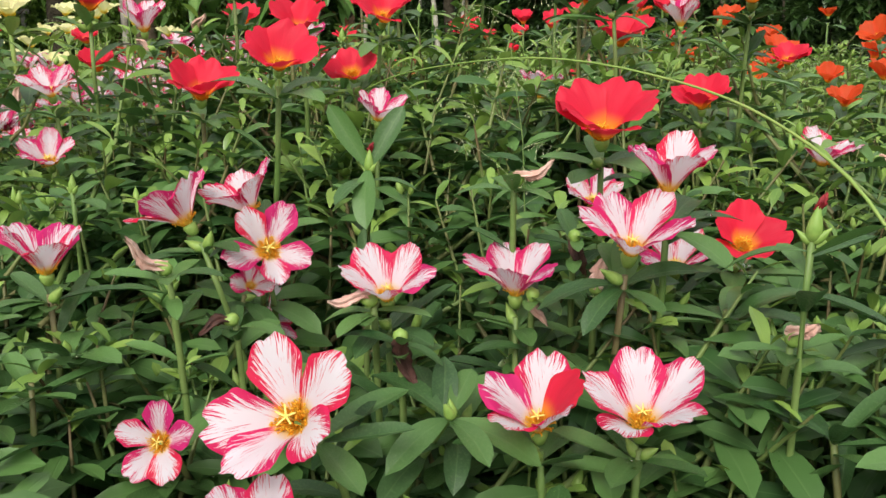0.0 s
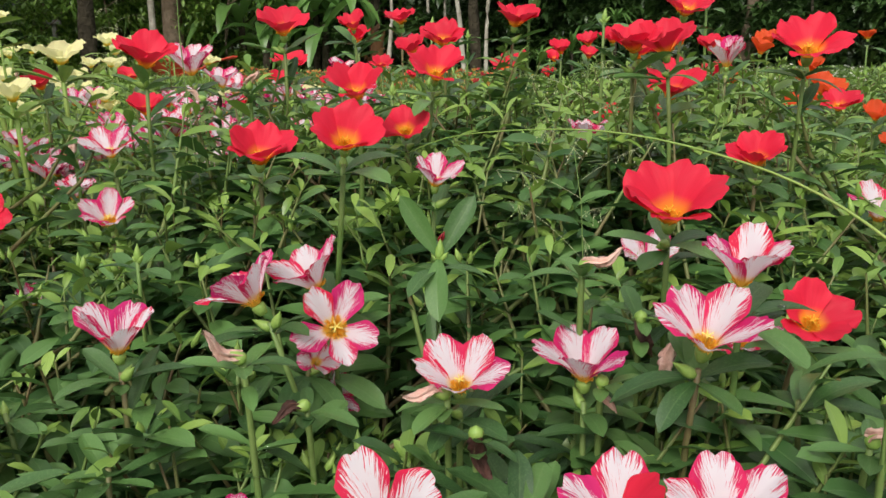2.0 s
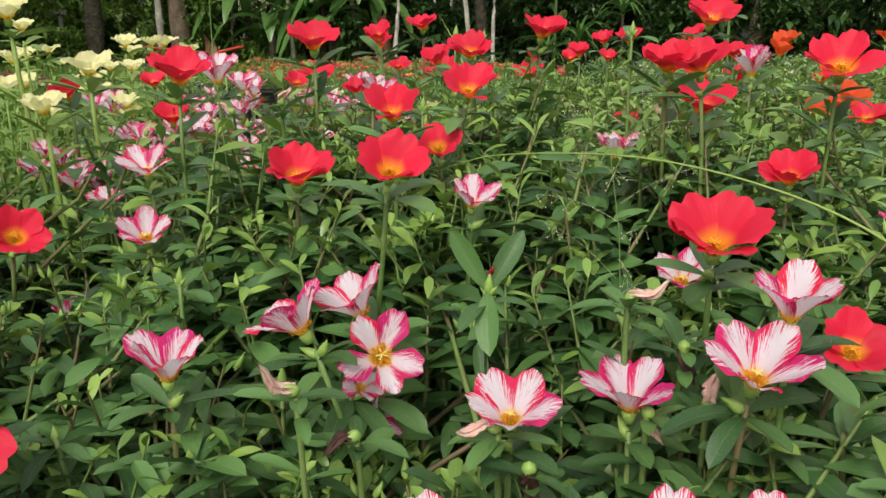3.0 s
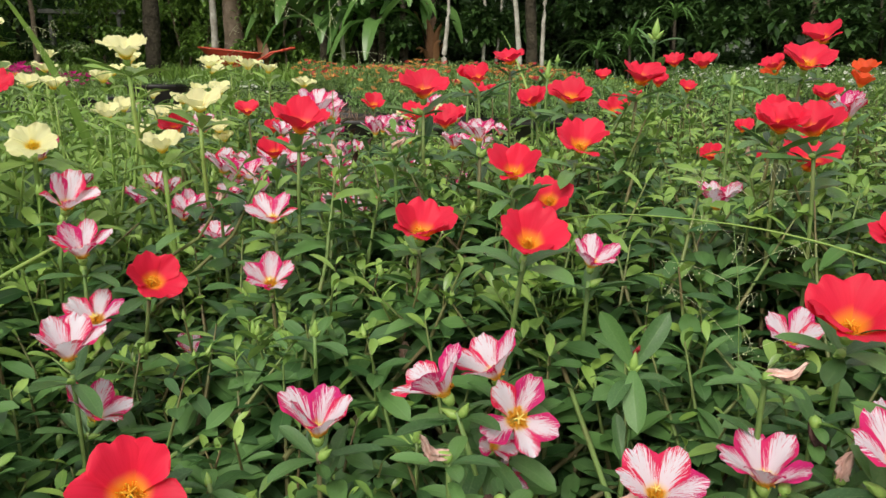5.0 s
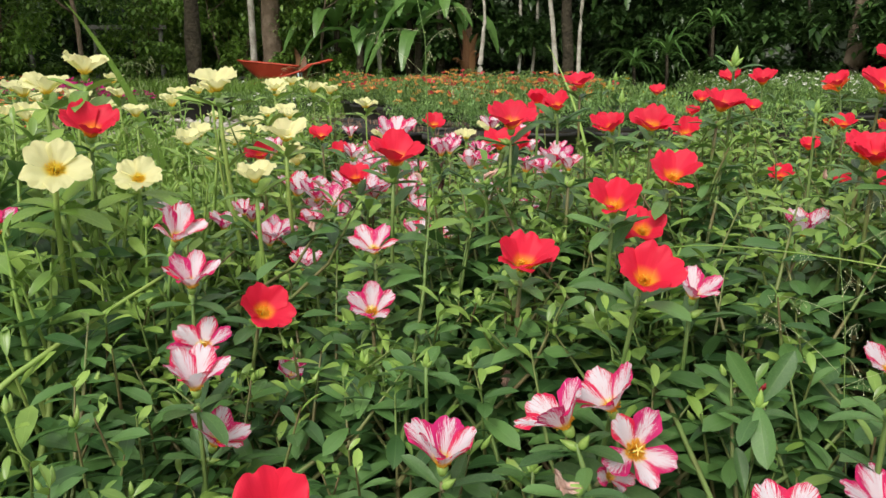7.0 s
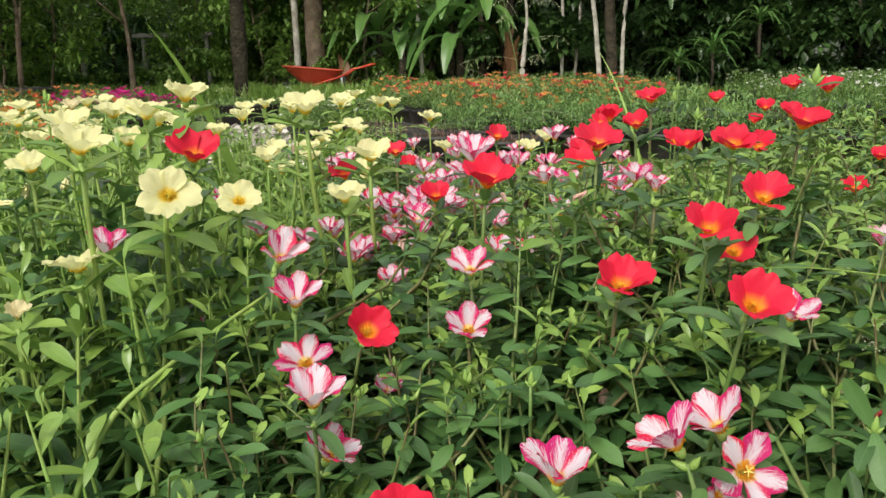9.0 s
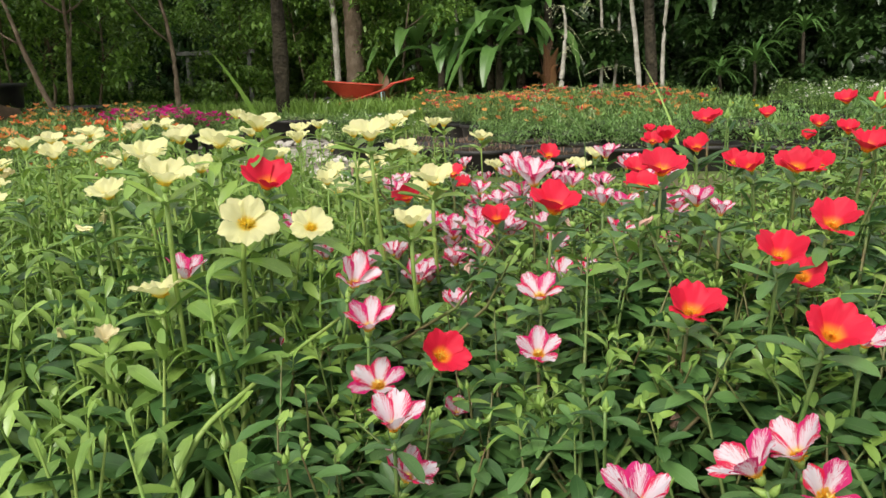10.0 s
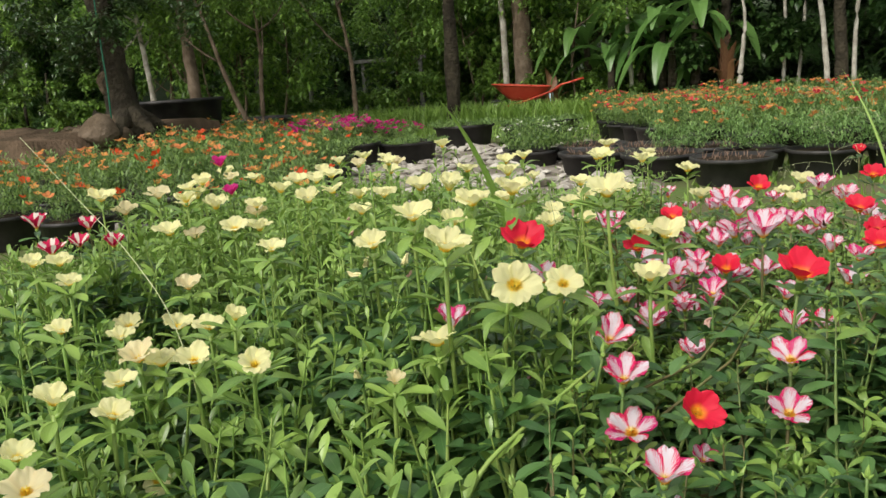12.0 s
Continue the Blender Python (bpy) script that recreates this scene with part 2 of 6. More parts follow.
SHEDWALL = speckled("pale_wall", (0.70, 0.71, 0.70), (0.78, 0.78, 0.77), 2, 0.8, 30, 0.3, 0.003)
DRY = leaf_material("dry_leaf", (0.12, 0.055, 0.025), (0.30, 0.15, 0.07), (0.36, 0.22, 0.12), 0.6, 0.2)
SEED = speckled("pale_grass_seed", (0.42, 0.48, 0.24), (0.58, 0.60, 0.40), 90, 0.5, 300, 0.2, 0.0003)
TWIG = speckled("dry_brown_stalk", (0.16, 0.10, 0.07), (0.27, 0.18, 0.13), 20, 0.8, 120, 0.4, 0.002)
EARTH = speckled("bare_brown_earth", (0.075, 0.055, 0.036), (0.15, 0.105, 0.072), 3, 0.95, 25, 0.9, 0.03, 0.1)


# ---- building blocks ----
def solid(name, verts, faces, material, uvs=None, smooth=True):
    """A mesh from vertex and face arrays, with one uv for each vertex."""
    me = bpy.data.meshes.new(name)
    me.from_pydata([tuple(v) for v in verts], [], [tuple(f) for f in faces])
    for m in material if isinstance(material, (list, tuple)) else (material,):
        me.materials.append(m)
    if uvs is not None:
        layer = me.uv_layers.new(name="uv")
        loops = np.empty(len(me.loops), dtype=np.int32)
        me.loops.foreach_get("vertex_index", loops)
        layer.data.foreach_set("uv", np.asarray(uvs, dtype=np.float32)[loops].ravel())
    me.polygons.foreach_set("use_smooth", np.full(len(me.polygons), smooth))
    me.update()
    return me


def part(name, me, parent, m=None, label=""):
    """Links a mesh as one part under a thing or under a part, at the pose m of its parent's space."""
    ob = new(name, me)
    ob.parent = parent
    if m is not None:
        ob.matrix_basis = m
    return tagged(ob, label)


def base(name, x, y, z, label, category, group="", turn=0.0):
    ob = new(name)
    ob.empty_display_size = 0.02
    ob.matrix_basis = pose(x, y, z, 0, 0, turn)
    return tagged(ob, label, category, group)


def sheet(nu, nv, place, flip=False):
    """A grid of nu by nv points, place(u, v) -> xyz with u, v in 0..1: verts, faces, uvs."""
    verts, uvs = [], []
    for j in range(nv):
        for i in range(nu):
            u, v = i / (nu - 1), j / (nv - 1)
            verts.append(place(u, v))
            uvs.append((u, v))
    faces = [(j * nu + i, j * nu + i + 1, (j + 1) * nu + i + 1, (j + 1) * nu + i) for j in range(nv - 1) for i in range(nu - 1)]
    return verts, faces, uvs


def tube(points, radii, sides=6, closed=True):
    """A tapered tube along points: verts, faces, uvs."""
    pts = [Vector(p) for p in points]
    verts, faces, uvs = [], [], []
    for k, p in enumerate(pts):
        d = (pts[min(k + 1, len(pts) - 1)] - pts[max(k - 1, 0)]).normalized()
        a = d.orthogonal().normalized() if abs(d.z) > 0.999 else d.cross(Vector((0, 0, 1))).normalized()
        b = d.cross(a)
        for s in range(sides):
            w = 2 * math.pi * s / sides
            verts.append(p + (a * math.cos(w) + b * math.sin(w)) * radii[k])
            uvs.append((s / sides, k / max(1, len(pts) - 1)))
    for k in range(len(pts) - 1):
        for s in range(sides):
            s2 = (s + 1) % sides
            faces.append((k * sides + s, k * sides + s2, (k + 1) * sides + s2, (k + 1) * sides + s))
    if closed:
        faces.append(tuple(range(sides))[::-1])
        faces.append(tuple((len(pts) - 1) * sides + s for s in range(sides)))
    return verts, faces, uvs


def spin(profile, sides=24):
    """A turned form from (radius, height) pairs: verts, faces, uvs."""
    verts = [(r * math.cos(2 * math.pi * s / sides), r * math.sin(2 * math.pi * s / sides), z) for r, z in profile for s in range(sides)]
    uvs = [(s / sides, k / len(profile)) for k in range(len(profile)) for s in range(sides)]
    faces = [(k * sides + s, k * sides + (s + 1) % sides, (k + 1) * sides + (s + 1) % sides, (k + 1) * sides + s) for k in range(len(profile) - 1) for s in range(sides)]
    return verts, faces, uvs


def joined(*pieces):
    verts, faces, uvs = [], [], []
    for v, f, w in pieces:
        n = len(verts)
        verts += list(v)
        faces += [tuple(i + n for i in face) for face in f]
        uvs += list(w)
    return verts, faces, uvs


def egg(length, radius, point=1.0, sides=8, rings=6):
    """A pointed bud along z: verts, faces, uvs."""
    prof = [(radius * math.sin(math.pi * min(1.0, (k / rings) ** 0.75)) ** 0.8 * (1 - 0.5 * point * (k / rings) ** 1.5) + 0.02 * radius, length * k / rings) for k in range(rings + 1)]
    return spin(prof, sides)


def bent(a, b, mid, steps=8):
    """Points of a curve from a to b that is drawn towards mid."""
    a, b, mid = Vector(a), Vector(b), Vector(mid)
    return [a * (1 - s) ** 2 + mid * 2 * s * (1 - s) + b * s * s for s in (k / (steps - 1) for k in range(steps))]


def box(x0, x1, y0, y1, z0, z1, bevel=0.004):
    """A block with bevelled edges: verts, faces, uvs."""
    bm = bmesh.new()
    bmesh.ops.create_cube(bm, size=1)
    for v in bm.verts:
        v.co = Vector(((x0 + x1) / 2 + v.co.x * (x1 - x0), (y0 + y1) / 2 + v.co.y * (y1 - y0), (z0 + z1) / 2 + v.co.z * (z1 - z0)))
    bmesh.ops.bevel(bm, geom=bm.edges[:], offset=bevel, segments=2, affect="EDGES")
    bm.verts.index_update()
    out = [v.co.copy() for v in bm.verts], [tuple(v.index for v in f.verts) for f in bm.faces], [(v.co.x, v.co.z) for v in bm.verts]
    bm.free()
    return out


# ---- the ground ----
SOIL_TOP = 0.20


def ground_sheet():
    """One sheet that reaches the horizon, finer near the beds, with low swells."""
    marks = [-400, -120, -50, -30, -20, -14, -10, -7, -5, -3.5, -2.5, -1.8, -1, 0, 1, 1.8, 2.5, 3.5, 5, 7, 10, 14, 20, 30, 50, 120, 400]
    n = len(marks)
    verts = [(x, y, 0.02 * noise.noise(Vector((x * 0.7, y * 0.7, 0)))) for y in marks for x in marks]
    faces = [(j * n + i, j * n + i + 1, (j + 1) * n + i + 1, (j + 1) * n + i) for j in range(n - 1) for i in range(n - 1)]
    return tagged(new("ground", solid("ground", verts, faces, GROUND)), "earth and short grass between the flower beds", "ground", kind="structure")


ground_sheet()


def slab(name, x0, x1, y0, y1, z, depth, material, label, category, rough=0.02, cells=18):
    """An uneven raised patch with sides that reach down to the ground."""
    def place(u, v):
        x, y = x0 + (x1 - x0) * u, y0 + (y1 - y0) * v
        rim = min(u, 1 - u, v, 1 - v) < 0.001
        wob = noise.noise(Vector((x * 3, y * 3, z * 7)))
        return (x + (0.15 * wob if rim else 0), y + (0.15 * noise.noise(Vector((y * 2, x * 2, 3))) if rim else 0), z + rough * wob - (depth if rim else 0))
    v, f, w = sheet(cells, cells, place)
    return tagged(new(name, solid(name, v, f, material, w)), label, category, kind="structure")


slab("flower_bed_soil", -1.75, 1.6, -0.6, 1.85, SOIL_TOP, 0.22, SOIL, "dark damp soil under the purslane plants", "soil", 0.015, 26)
slab("gravel_path", -5.0, -1.2, 3.2, 8.4, 0.03, 0.05, GRAVEL, "pale stony path between the potted beds", "path", 0.012, 40)


def path_rubble():
    """Pale stones and chips strewn over the path, joined."""
    r = random.Random(14)
    pieces = []
    for k in range(1500):
        x, y, big = r.uniform(-4.9, -1.3), r.uniform(3.4, 8.3), r.uniform(0.012, 0.05) * (1 if r.random() < 0.85 else 1.8)
        v, f, w = egg(big * r.uniform(0.5, 0.9), big, 0.2, 6, 4)
        turn = pose(x, y, 0.028, r.uniform(-25, 25), r.uniform(-25, 25), r.uniform(0, 360))
        pieces.append(([turn @ (Vector((p[0] * 1.3, p[1], p[2])) + 0.15 * big * noise.noise_vector(Vector(p) * 60 + Vector((k, 0, 0)))) for p in v], f, w))
    v, f, w = joined(*pieces)
    return tagged(new("path_rubble", solid("path_rubble", v, f, CHIPS, w, False)), "pale stones and chips lying on the path", "stones", kind="stuff")


path_rubble()


# ---- purslane: petals, leaves, blossoms ----
def petal_mesh(name, material, seed, wide=0.60, notch=0.13, ruffle=0.05, flare=0.2):
    """A petal one unit long from the origin along y: a narrow foot, a broad blade that flares outwards, a notched and toothed end."""
    def place(u, v):
        s = 2 * u - 1
        w = wide * (v ** 0.95) * (1.0 - 0.30 * max(0.0, (v - 0.55) / 0.45) ** 2.4) + 0.06
        n = noise.noise(Vector((s * 1.7 + seed * 9.1, v * 2.2, seed * 3.7)))
        fine = noise.noise(Vector((s * 5 + seed * 5.3, v * 4, seed)))
        tooth = noise.noise(Vector((s * 13 + seed * 2.9, 0.5, seed * 1.3)))
        round_end = 0.27 * abs(s) ** 2.6
        y = v * (1 - round_end * v * v) - notch * math.exp(-((s - 0.10 * math.sin(seed * 2.3)) / 0.20) ** 2) * v ** 7 + (0.03 * fine + 0.022 * tooth) * v ** 6
        z = 0.30 * s * s * v * (1 - 0.75 * v) - flare * v ** 2.2 + ruffle * v * v * (n * 1.8 + fine * (0.3 + 0.7 * abs(s)))
        return (s * w * (1 + 0.07 * n), y, z)
    v, f, w = sheet(17, 10, place)
    return solid(name, v, f, material, w)


PETALS = {}
for kind, material, wide, notch, ruffle, flare in (("crimson", CRIMSON, 0.44, 0.06, 0.05, 0.10), ("striped", STRIPED, 0.37, 0.07, 0.05, 0.11), ("red", RED, 0.47, 0.08, 0.045, 0.12), ("orange", ORANGE, 0.50, 0.08, 0.05, 0.12), ("yellow", YELLOW, 0.50, 0.06, 0.11, 0.16), ("peach", PEACH, 0.50, 0.06, 0.11, 0.16), ("magenta", MAGENTA, 0.42, 0.07, 0.05, 0.15)):
    PETALS[kind] = [petal_mesh(kind + "_petal", material, i + 1, wide * (0.90 + 0.06 * i), notch * (0.4 + 0.4 * i), ruffle * (0.8 + 0.2 * i), flare * (0.7 + 0.25 * i)) for i in range(4)]


def leaf_points(nu, nv, length, width, droop, fold, twist=0.0):
    """A fleshy leaf: narrow foot, widest past its middle, rounded end."""
    def place(u, v):
        s = 2 * u - 1
        swell = 0.10 + 0.90 * math.sin(math.pi / 2 * (v / 0.58) ** 0.95) if v < 0.58 else max(0.0, 1 - ((v - 0.58) / 0.42) ** 2.3) ** 0.62
        w = width * 0.5 * swell
        return (s * w, length * (v - 0.10 * droop * v * v), length * (0.20 * v - droop * v * v) + fold * s * s * w + twist * s * w * v)
    return sheet(nu, nv, place)


LEAVES = []
for i, (droop, fold, width, twist) in enumerate(((0.15, 0.35, 0.30, 0.1), (0.35, 0.25, 0.34, -0.2), (0.02, 0.45, 0.28, 0.2), (0.5, 0.2, 0.32, 0.0))):
    LEAVES.append([solid("leaf", *leaf_points(5, 10, 1.0, width, droop, fold, twist)[:2], material, leaf_points(5, 10, 1.0, width, droop, fold, twist)[2]) for material in (LEAF, LEAF_LIGHT)])


BUD_MESH = [solid("bud", *egg(0.012, 0.0029)[:2], BUD), solid("bud", *egg(0.009, 0.0024)[:2], BUD), solid("bud", *joined(egg(0.013, 0.0045), )[:2], BUD)]


def stamen_mesh(name, seed, material, style, many=105):
    """A tuft of filaments with anthers, and the five-armed style above them."""
    r = random.Random(seed)
    pieces = []
    for k in range(many):
        a, out, up = r.uniform(0, 6.283), r.uniform(0.2, 1.0), r.uniform(0.7, 1.1)
        foot = (0.05 * math.cos(a), 0.05 * math.sin(a), 0.03)
        tip = (0.26 * out * math.cos(a), 0.26 * out * math.sin(a), 0.24 * up * (1.15 - 0.45 * out))
        pieces.append(tube(bent(foot, tip, (foot[0], foot[1], tip[2] * 0.6), 3), (0.008, 0.007, 0.006), 3, False))
        v, f, w = egg(0.040, 0.0135, 0.2, 5, 3)
        pieces.append(([Vector(p) + Vector(tip) - Vector((0, 0, 0.02)) for p in v], f, w))
    n = sum(len(p[1]) for p in pieces)
    for k in range(5):
        a = k * 1.2566 + r.uniform(-0.2, 0.2)
        pieces.append(tube([(0, 0, 0.15), (0.02 * math.cos(a), 0.02 * math.sin(a), 0.29), (0.12 * math.cos(a), 0.12 * math.sin(a), 0.32)], (0.010, 0.012, 0.009), 5))
    v, f, w = joined(*pieces)
    me = solid(name, v, f, (material, style), w)
    for p in me.polygons[n:]:
        p.material_index = 1
    return me


STAMENS = [stamen_mesh("stamen_tuft", s, STAMEN, STAMEN) for s in (3, 8)]
STAMENS_STAR = [stamen_mesh("stamen_tuft", s, STAMEN, STYLE) for s in (5, 11)]
STAMENS_YELLOW = [stamen_mesh("stamen_tuft", s, STAMEN_YELLOW, STAMEN_YELLOW) for s in (4, 9)]
CALYX = solid("blossom", *spin([(0.0, -0.22), (0.09, -0.20), (0.13, -0.10), (0.15, 0.0), (0.12, 0.05), (0.0, 0.04)], 12)[:2], BUD)

BLOSSOMS = []
LOOKS = {
    "striped": ("white purslane blossom with crimson-pink stripes on a leafy stem", "striped purslane blossoms"),
    "red": ("scarlet red purslane blossom with an orange-yellow centre", "red purslane blossoms"),
    "orange": ("orange-red purslane blossom on a tall green stem", "orange purslane blossoms"),
    "yellow": ("pale yellow ruffled purslane blossom on a tall green stem", "yellow purslane blossoms"),
    "peach": ("pale peach purslane blossom on a tall green stem", "yellow purslane blossoms"),
    "crimson": ("crimson purslane blossom with a white band on each petal", "crimson purslane blossoms"),
    "magenta": ("deep magenta purslane blossom on a thin stem", "magenta purslane blossoms"),
}


def axes(axis, spin_deg):
    """A pose at the origin whose z points along axis, turned about it."""
    return axis.to_track_quat("Z", "Y").to_matrix().to_4x4() @ pose(0, 0, 0, 0, 0, spin_deg)


DROPLET = solid("water_drop", *spin([(0.001, -0.3), (0.8, -0.2), (1.0, 0.15), (0.8, 0.6), (0.45, 0.88), (0.001, 1.0)], 12)[:2], DROP_WATER)


def leafy(parent, points, r, light, whorl, side, size, wet=False, below=0.004):
    """Leaves in a whorl below the top and alternately down a stem."""
    up = (points[-1] - points[-2]).normalized()
    for k in range(whorl + side):
        if k < whorl:
            at, turn, rise = points[-1] - up * (below + 0.003 * r.random()), k * 360 / whorl + r.uniform(-25, 25), r.uniform(-5, 25)
        else:
            s = 0.97 - 0.42 * (k - whorl + r.random()) / max(1, side)
            i = min(len(points) - 2, int(s * (len(points) - 1)))
            at = points[i].lerp(points[i + 1], s * (len(points) - 1) - i)
            turn, rise = k * 137.5 + r.uniform(-20, 20), r.uniform(5, 45)
        k_len = size * r.uniform(0.75, 1.2)
        m = Matrix.Translation(at) @ axes((up * 0.5 + Vector((0, 0, 0.5))).normalized(), turn) @ pose(0, 0, 0, rise, 0, 0) @ Matrix.Diagonal((k_len, k_len, k_len, 1))
        kind = r.randrange(4)
        ob = part("leaf", LEAVES[kind][light], parent, m)
        if wet and r.random() < 0.22:
            for d in range(r.randrange(1, 3)):
                q = LEAVES[kind][light].vertices[r.randrange(2, 6) * 5 + r.randrange(1, 4)].co
                s = r.uniform(0.03, 0.075)
                part("water_drop", DROPLET, ob, Matrix.Translation(q) @ Matrix.Diagonal((s, s, s * 0.55, 1)), "clear round water drop")


def blossom(kind, x, y, z, across, tilt, heading, cup, turn=None, red_petal=False):
    """A blossom whose middle stands at x, y, z, tilted from upright towards a heading (0: towards -y, 90: towards +x); turn: the first petal's angle from +y."""
    r = random.Random(round(x * 7919 + y * 104729 + z * 1299709))
    BLOSSOMS.append((x, y, z, kind))
    h, t = radians(heading), radians(tilt)
    axis = Vector((math.sin(h) * math.sin(t), -math.cos(h) * math.sin(t), math.cos(t)))
    low = axis * (-0.006)
    flat = Vector((axis.x, axis.y, 0))
    foot = Vector((x, y, 0)) - flat * 0.05 + Vector((r.uniform(-0.05, 0.05), r.uniform(0.0, 0.07), 0))
    look_, group = LOOKS[kind]
    state = "half-closed " if cup > 0.55 else ("wide-open " if cup < 0.32 else "")
    thing = base("purslane_flower", foot.x, foot.y, SOIL_TOP, state + look_, "flower", group)
    top = Vector((x, y, z)) + low * 1.6 - Vector((foot.x, foot.y, SOIL_TOP))
    top = top - axis * 0.15 * across
    points = bent((0, 0, -0.01), top, top - axis * 0.09 - Vector((0, 0, 0.06)), 9)
    far = y > 0.9 or abs(x) > 1.15
    light = 1 if kind in ("yellow", "peach") else 0
    part("stem", solid("stem", *tube(points, [(0.0030 if light and not far else 0.0022) - 0.0008 * k / 8 for k in range(9)], 6)[:2], STEM_LIGHT if light else STEM if r.random() < 0.7 else STEM_RED), thing)
    leafy(thing, points, r, light, 3 if far else 5, 1 if far else 5, 0.042 if light else 0.033, y < 0.45 and x > -0.25, 0.032 if tilt > 55 else 0.004)
    if not far:
        for k in range(r.randrange(1, 3)):
            m = Matrix.Translation(points[-1] - axis * 0.004) @ axes(axis, r.uniform(0, 360)) @ pose(0, 0, 0, r.uniform(35, 65), 0, 0)
            part("bud", BUD_MESH[r.randrange(2)], thing, m)
    rise = radians(36 + 45 * cup if kind == "striped" else (34 + 45 * cup if light else 30 + 50 * cup))
    long = 0.45 * across / (math.cos(rise) + 0.18 * math.sin(rise))
    away = (Vector((0, 1, 0)) - axis * axis.y).normalized()
    stand = Matrix((away.cross(axis), away, axis)).transposed().to_4x4()
    spin_ = r.uniform(0, 72) if turn is None else turn
    cal = part("blossom", CALYX, thing, Matrix.Translation(top - low * 1.6) @ stand @ pose(0, 0, 0, 0, 0, spin_) @ Matrix.Diagonal((across / 2, across / 2, across / 2, 1)))
    k_len = 2 * long / across
    for k in range(5):
        sort = "red" if red_petal and k == 4 else kind
        lift = math.degrees(rise) + r.uniform(-9, 9)
        size = k_len * r.uniform(0.93, 1.07)
        m = pose(0, 0, 0, 0, 0, k * 72 + r.uniform(-6, 6)) @ pose(0, 0.04, 0.012 * (k % 2), lift, r.uniform(-8, 8), 0) @ Matrix.Diagonal((size, size, size, 1))
        part("petal", PETALS[sort][r.randrange(4)], cal, m)
    slim = 1.2 * min(1.0, 1.1 / math.tan(rise))
    part("stamen_tuft", (STAMENS_YELLOW if light else STAMENS_STAR if kind == "striped" else STAMENS)[r.randrange(2)], cal, Matrix.Diagonal((slim, slim, 1.15, 1)))
    return thing


def striped(x, y, z, across, tilt, heading, cup, turn=None, red_petal=False):
    return blossom("striped", x, y, z, across, tilt, heading, cup, turn, red_petal)


def red(x, y, z, across, tilt, heading, cup, turn=None):
    return blossom("red" if x < 0.3 else "orange", x, y, z, across, tilt, heading, cup, turn)


def yellow(x, y, z, across, tilt, heading, cup, turn=None):
    return blossom("yellow" if (x * 37) % 1 < 0.93 else "peach", x, y, z, across, tilt, heading, cup, turn)


striped(-0.028, 0.243, 0.475, 0.054, 52, -26, 0.22, 66)
striped(-0.035, 0.231, 0.440, 0.042, 30, 10, 0.35, 0)
striped(-0.092, 0.298, 0.437, 0.036, 60, 0, 0.20, 0)
striped(0.054, 0.280, 0.459, 0.048, 18, -22, 0.36, -10, True)
striped(0.0895, 0.272, 0.465, 0.050, 16, -8, 0.36, 0)
striped(-0.004, 0.325, 0.493, 0.042, 20, 0, 0.42, 34)
striped(0.050, 0.354, 0.488, 0.047, 6, -20, 0.38, 20)
striped(0.093, 0.321, 0.515, 0.047, 20, 10, 0.42, 20)
striped(0.109, 0.336, 0.537, 0.040, 8, -30, 0.50, 40)
striped(0.136, 0.414, 0.483, 0.042, 18, -15, 0.30)
striped(-0.065, 0.381, 0.496, 0.046, 56, 22, 0.15, 0)
striped(-0.105, 0.379, 0.512, 0.046, 30, -80, 0.36, 30)
striped(-0.079, 0.400, 0.514, 0.044, 18, -60, 0.40, 10)
striped(-0.167, 0.370, 0.490, 0.045, 8, 20, 0.50, 0)
striped(-0.072, 0.408, 0.452, 0.033, 67, 74, 0.30)
striped(-0.077, 0.392, 0.474, 0.024, 52, 35, 0.40)
striped(-0.246, 0.548, 0.561, 0.041, 20, 2, 0.40, 36)
striped(-0.246, 0.536, 0.517, 0.045, 28, 8, 0.30, 10)
striped(-0.024, 0.495, 0.551, 0.036, 14, 16, 0.40)
striped(0.279, 0.581, 0.518, 0.052, 10, -9, 0.35)
striped(0.239, 0.833, 0.618, 0.036, 10, -15, 0.75)
striped(0.111, 0.523, 0.497, 0.046, 25, -4, 0.30)
striped(-0.400, 0.547, 0.566, 0.046, 30, 60, 0.45, 20)
striped(-0.385, 0.535, 0.533, 0.046, 18, 30, 0.45, 0)
striped(-0.379, 0.533, 0.484, 0.050, 20, 4, 0.25, 0)
striped(-0.327, 0.414, 0.505, 0.046, 12, 16, 0.50, 0)
striped(-0.324, 0.431, 0.459, 0.044, 25, 80, 0.42, 20)
striped(0.090, 0.679, 0.557, 0.047, 9, -14, 0.40)
striped(-0.105, 0.645, 0.610, 0.023, 10, 3, 0.60)
striped(-0.189, 0.817, 0.588, 0.035, 10, 8, 0.45)
striped(-0.458, 0.997, 0.526, 0.057, 12, 41, 0.40)
striped(-0.336, 0.752, 0.557, 0.040, 12, -1, 0.40)
striped(-0.322, 0.862, 0.546, 0.046, 12, 26, 0.40)
striped(-0.320, 0.563, 0.449, 0.028, 20, 23, 0.55)
striped(-0.545, 0.690, 0.450, 0.027, 10, 34, 0.60)
striped(-0.576, 0.577, 0.559, 0.043, 6, 34, 0.50)
striped(-0.396, 0.884, 0.539, 0.046, 10, 14, 0.45)
striped(-0.327, 0.860, 0.549, 0.044, 11, 41, 0.45)
striped(-0.373, 0.801, 0.526, 0.035, 15, 14, 0.50)
striped(-0.434, 0.758, 0.543, 0.028, 15, -11, 0.50)
striped(-0.349, 0.699, 0.506, 0.033, 12, 24, 0.45)
striped(-0.383, 1.281, 0.573, 0.058, 12, 17, 0.45)
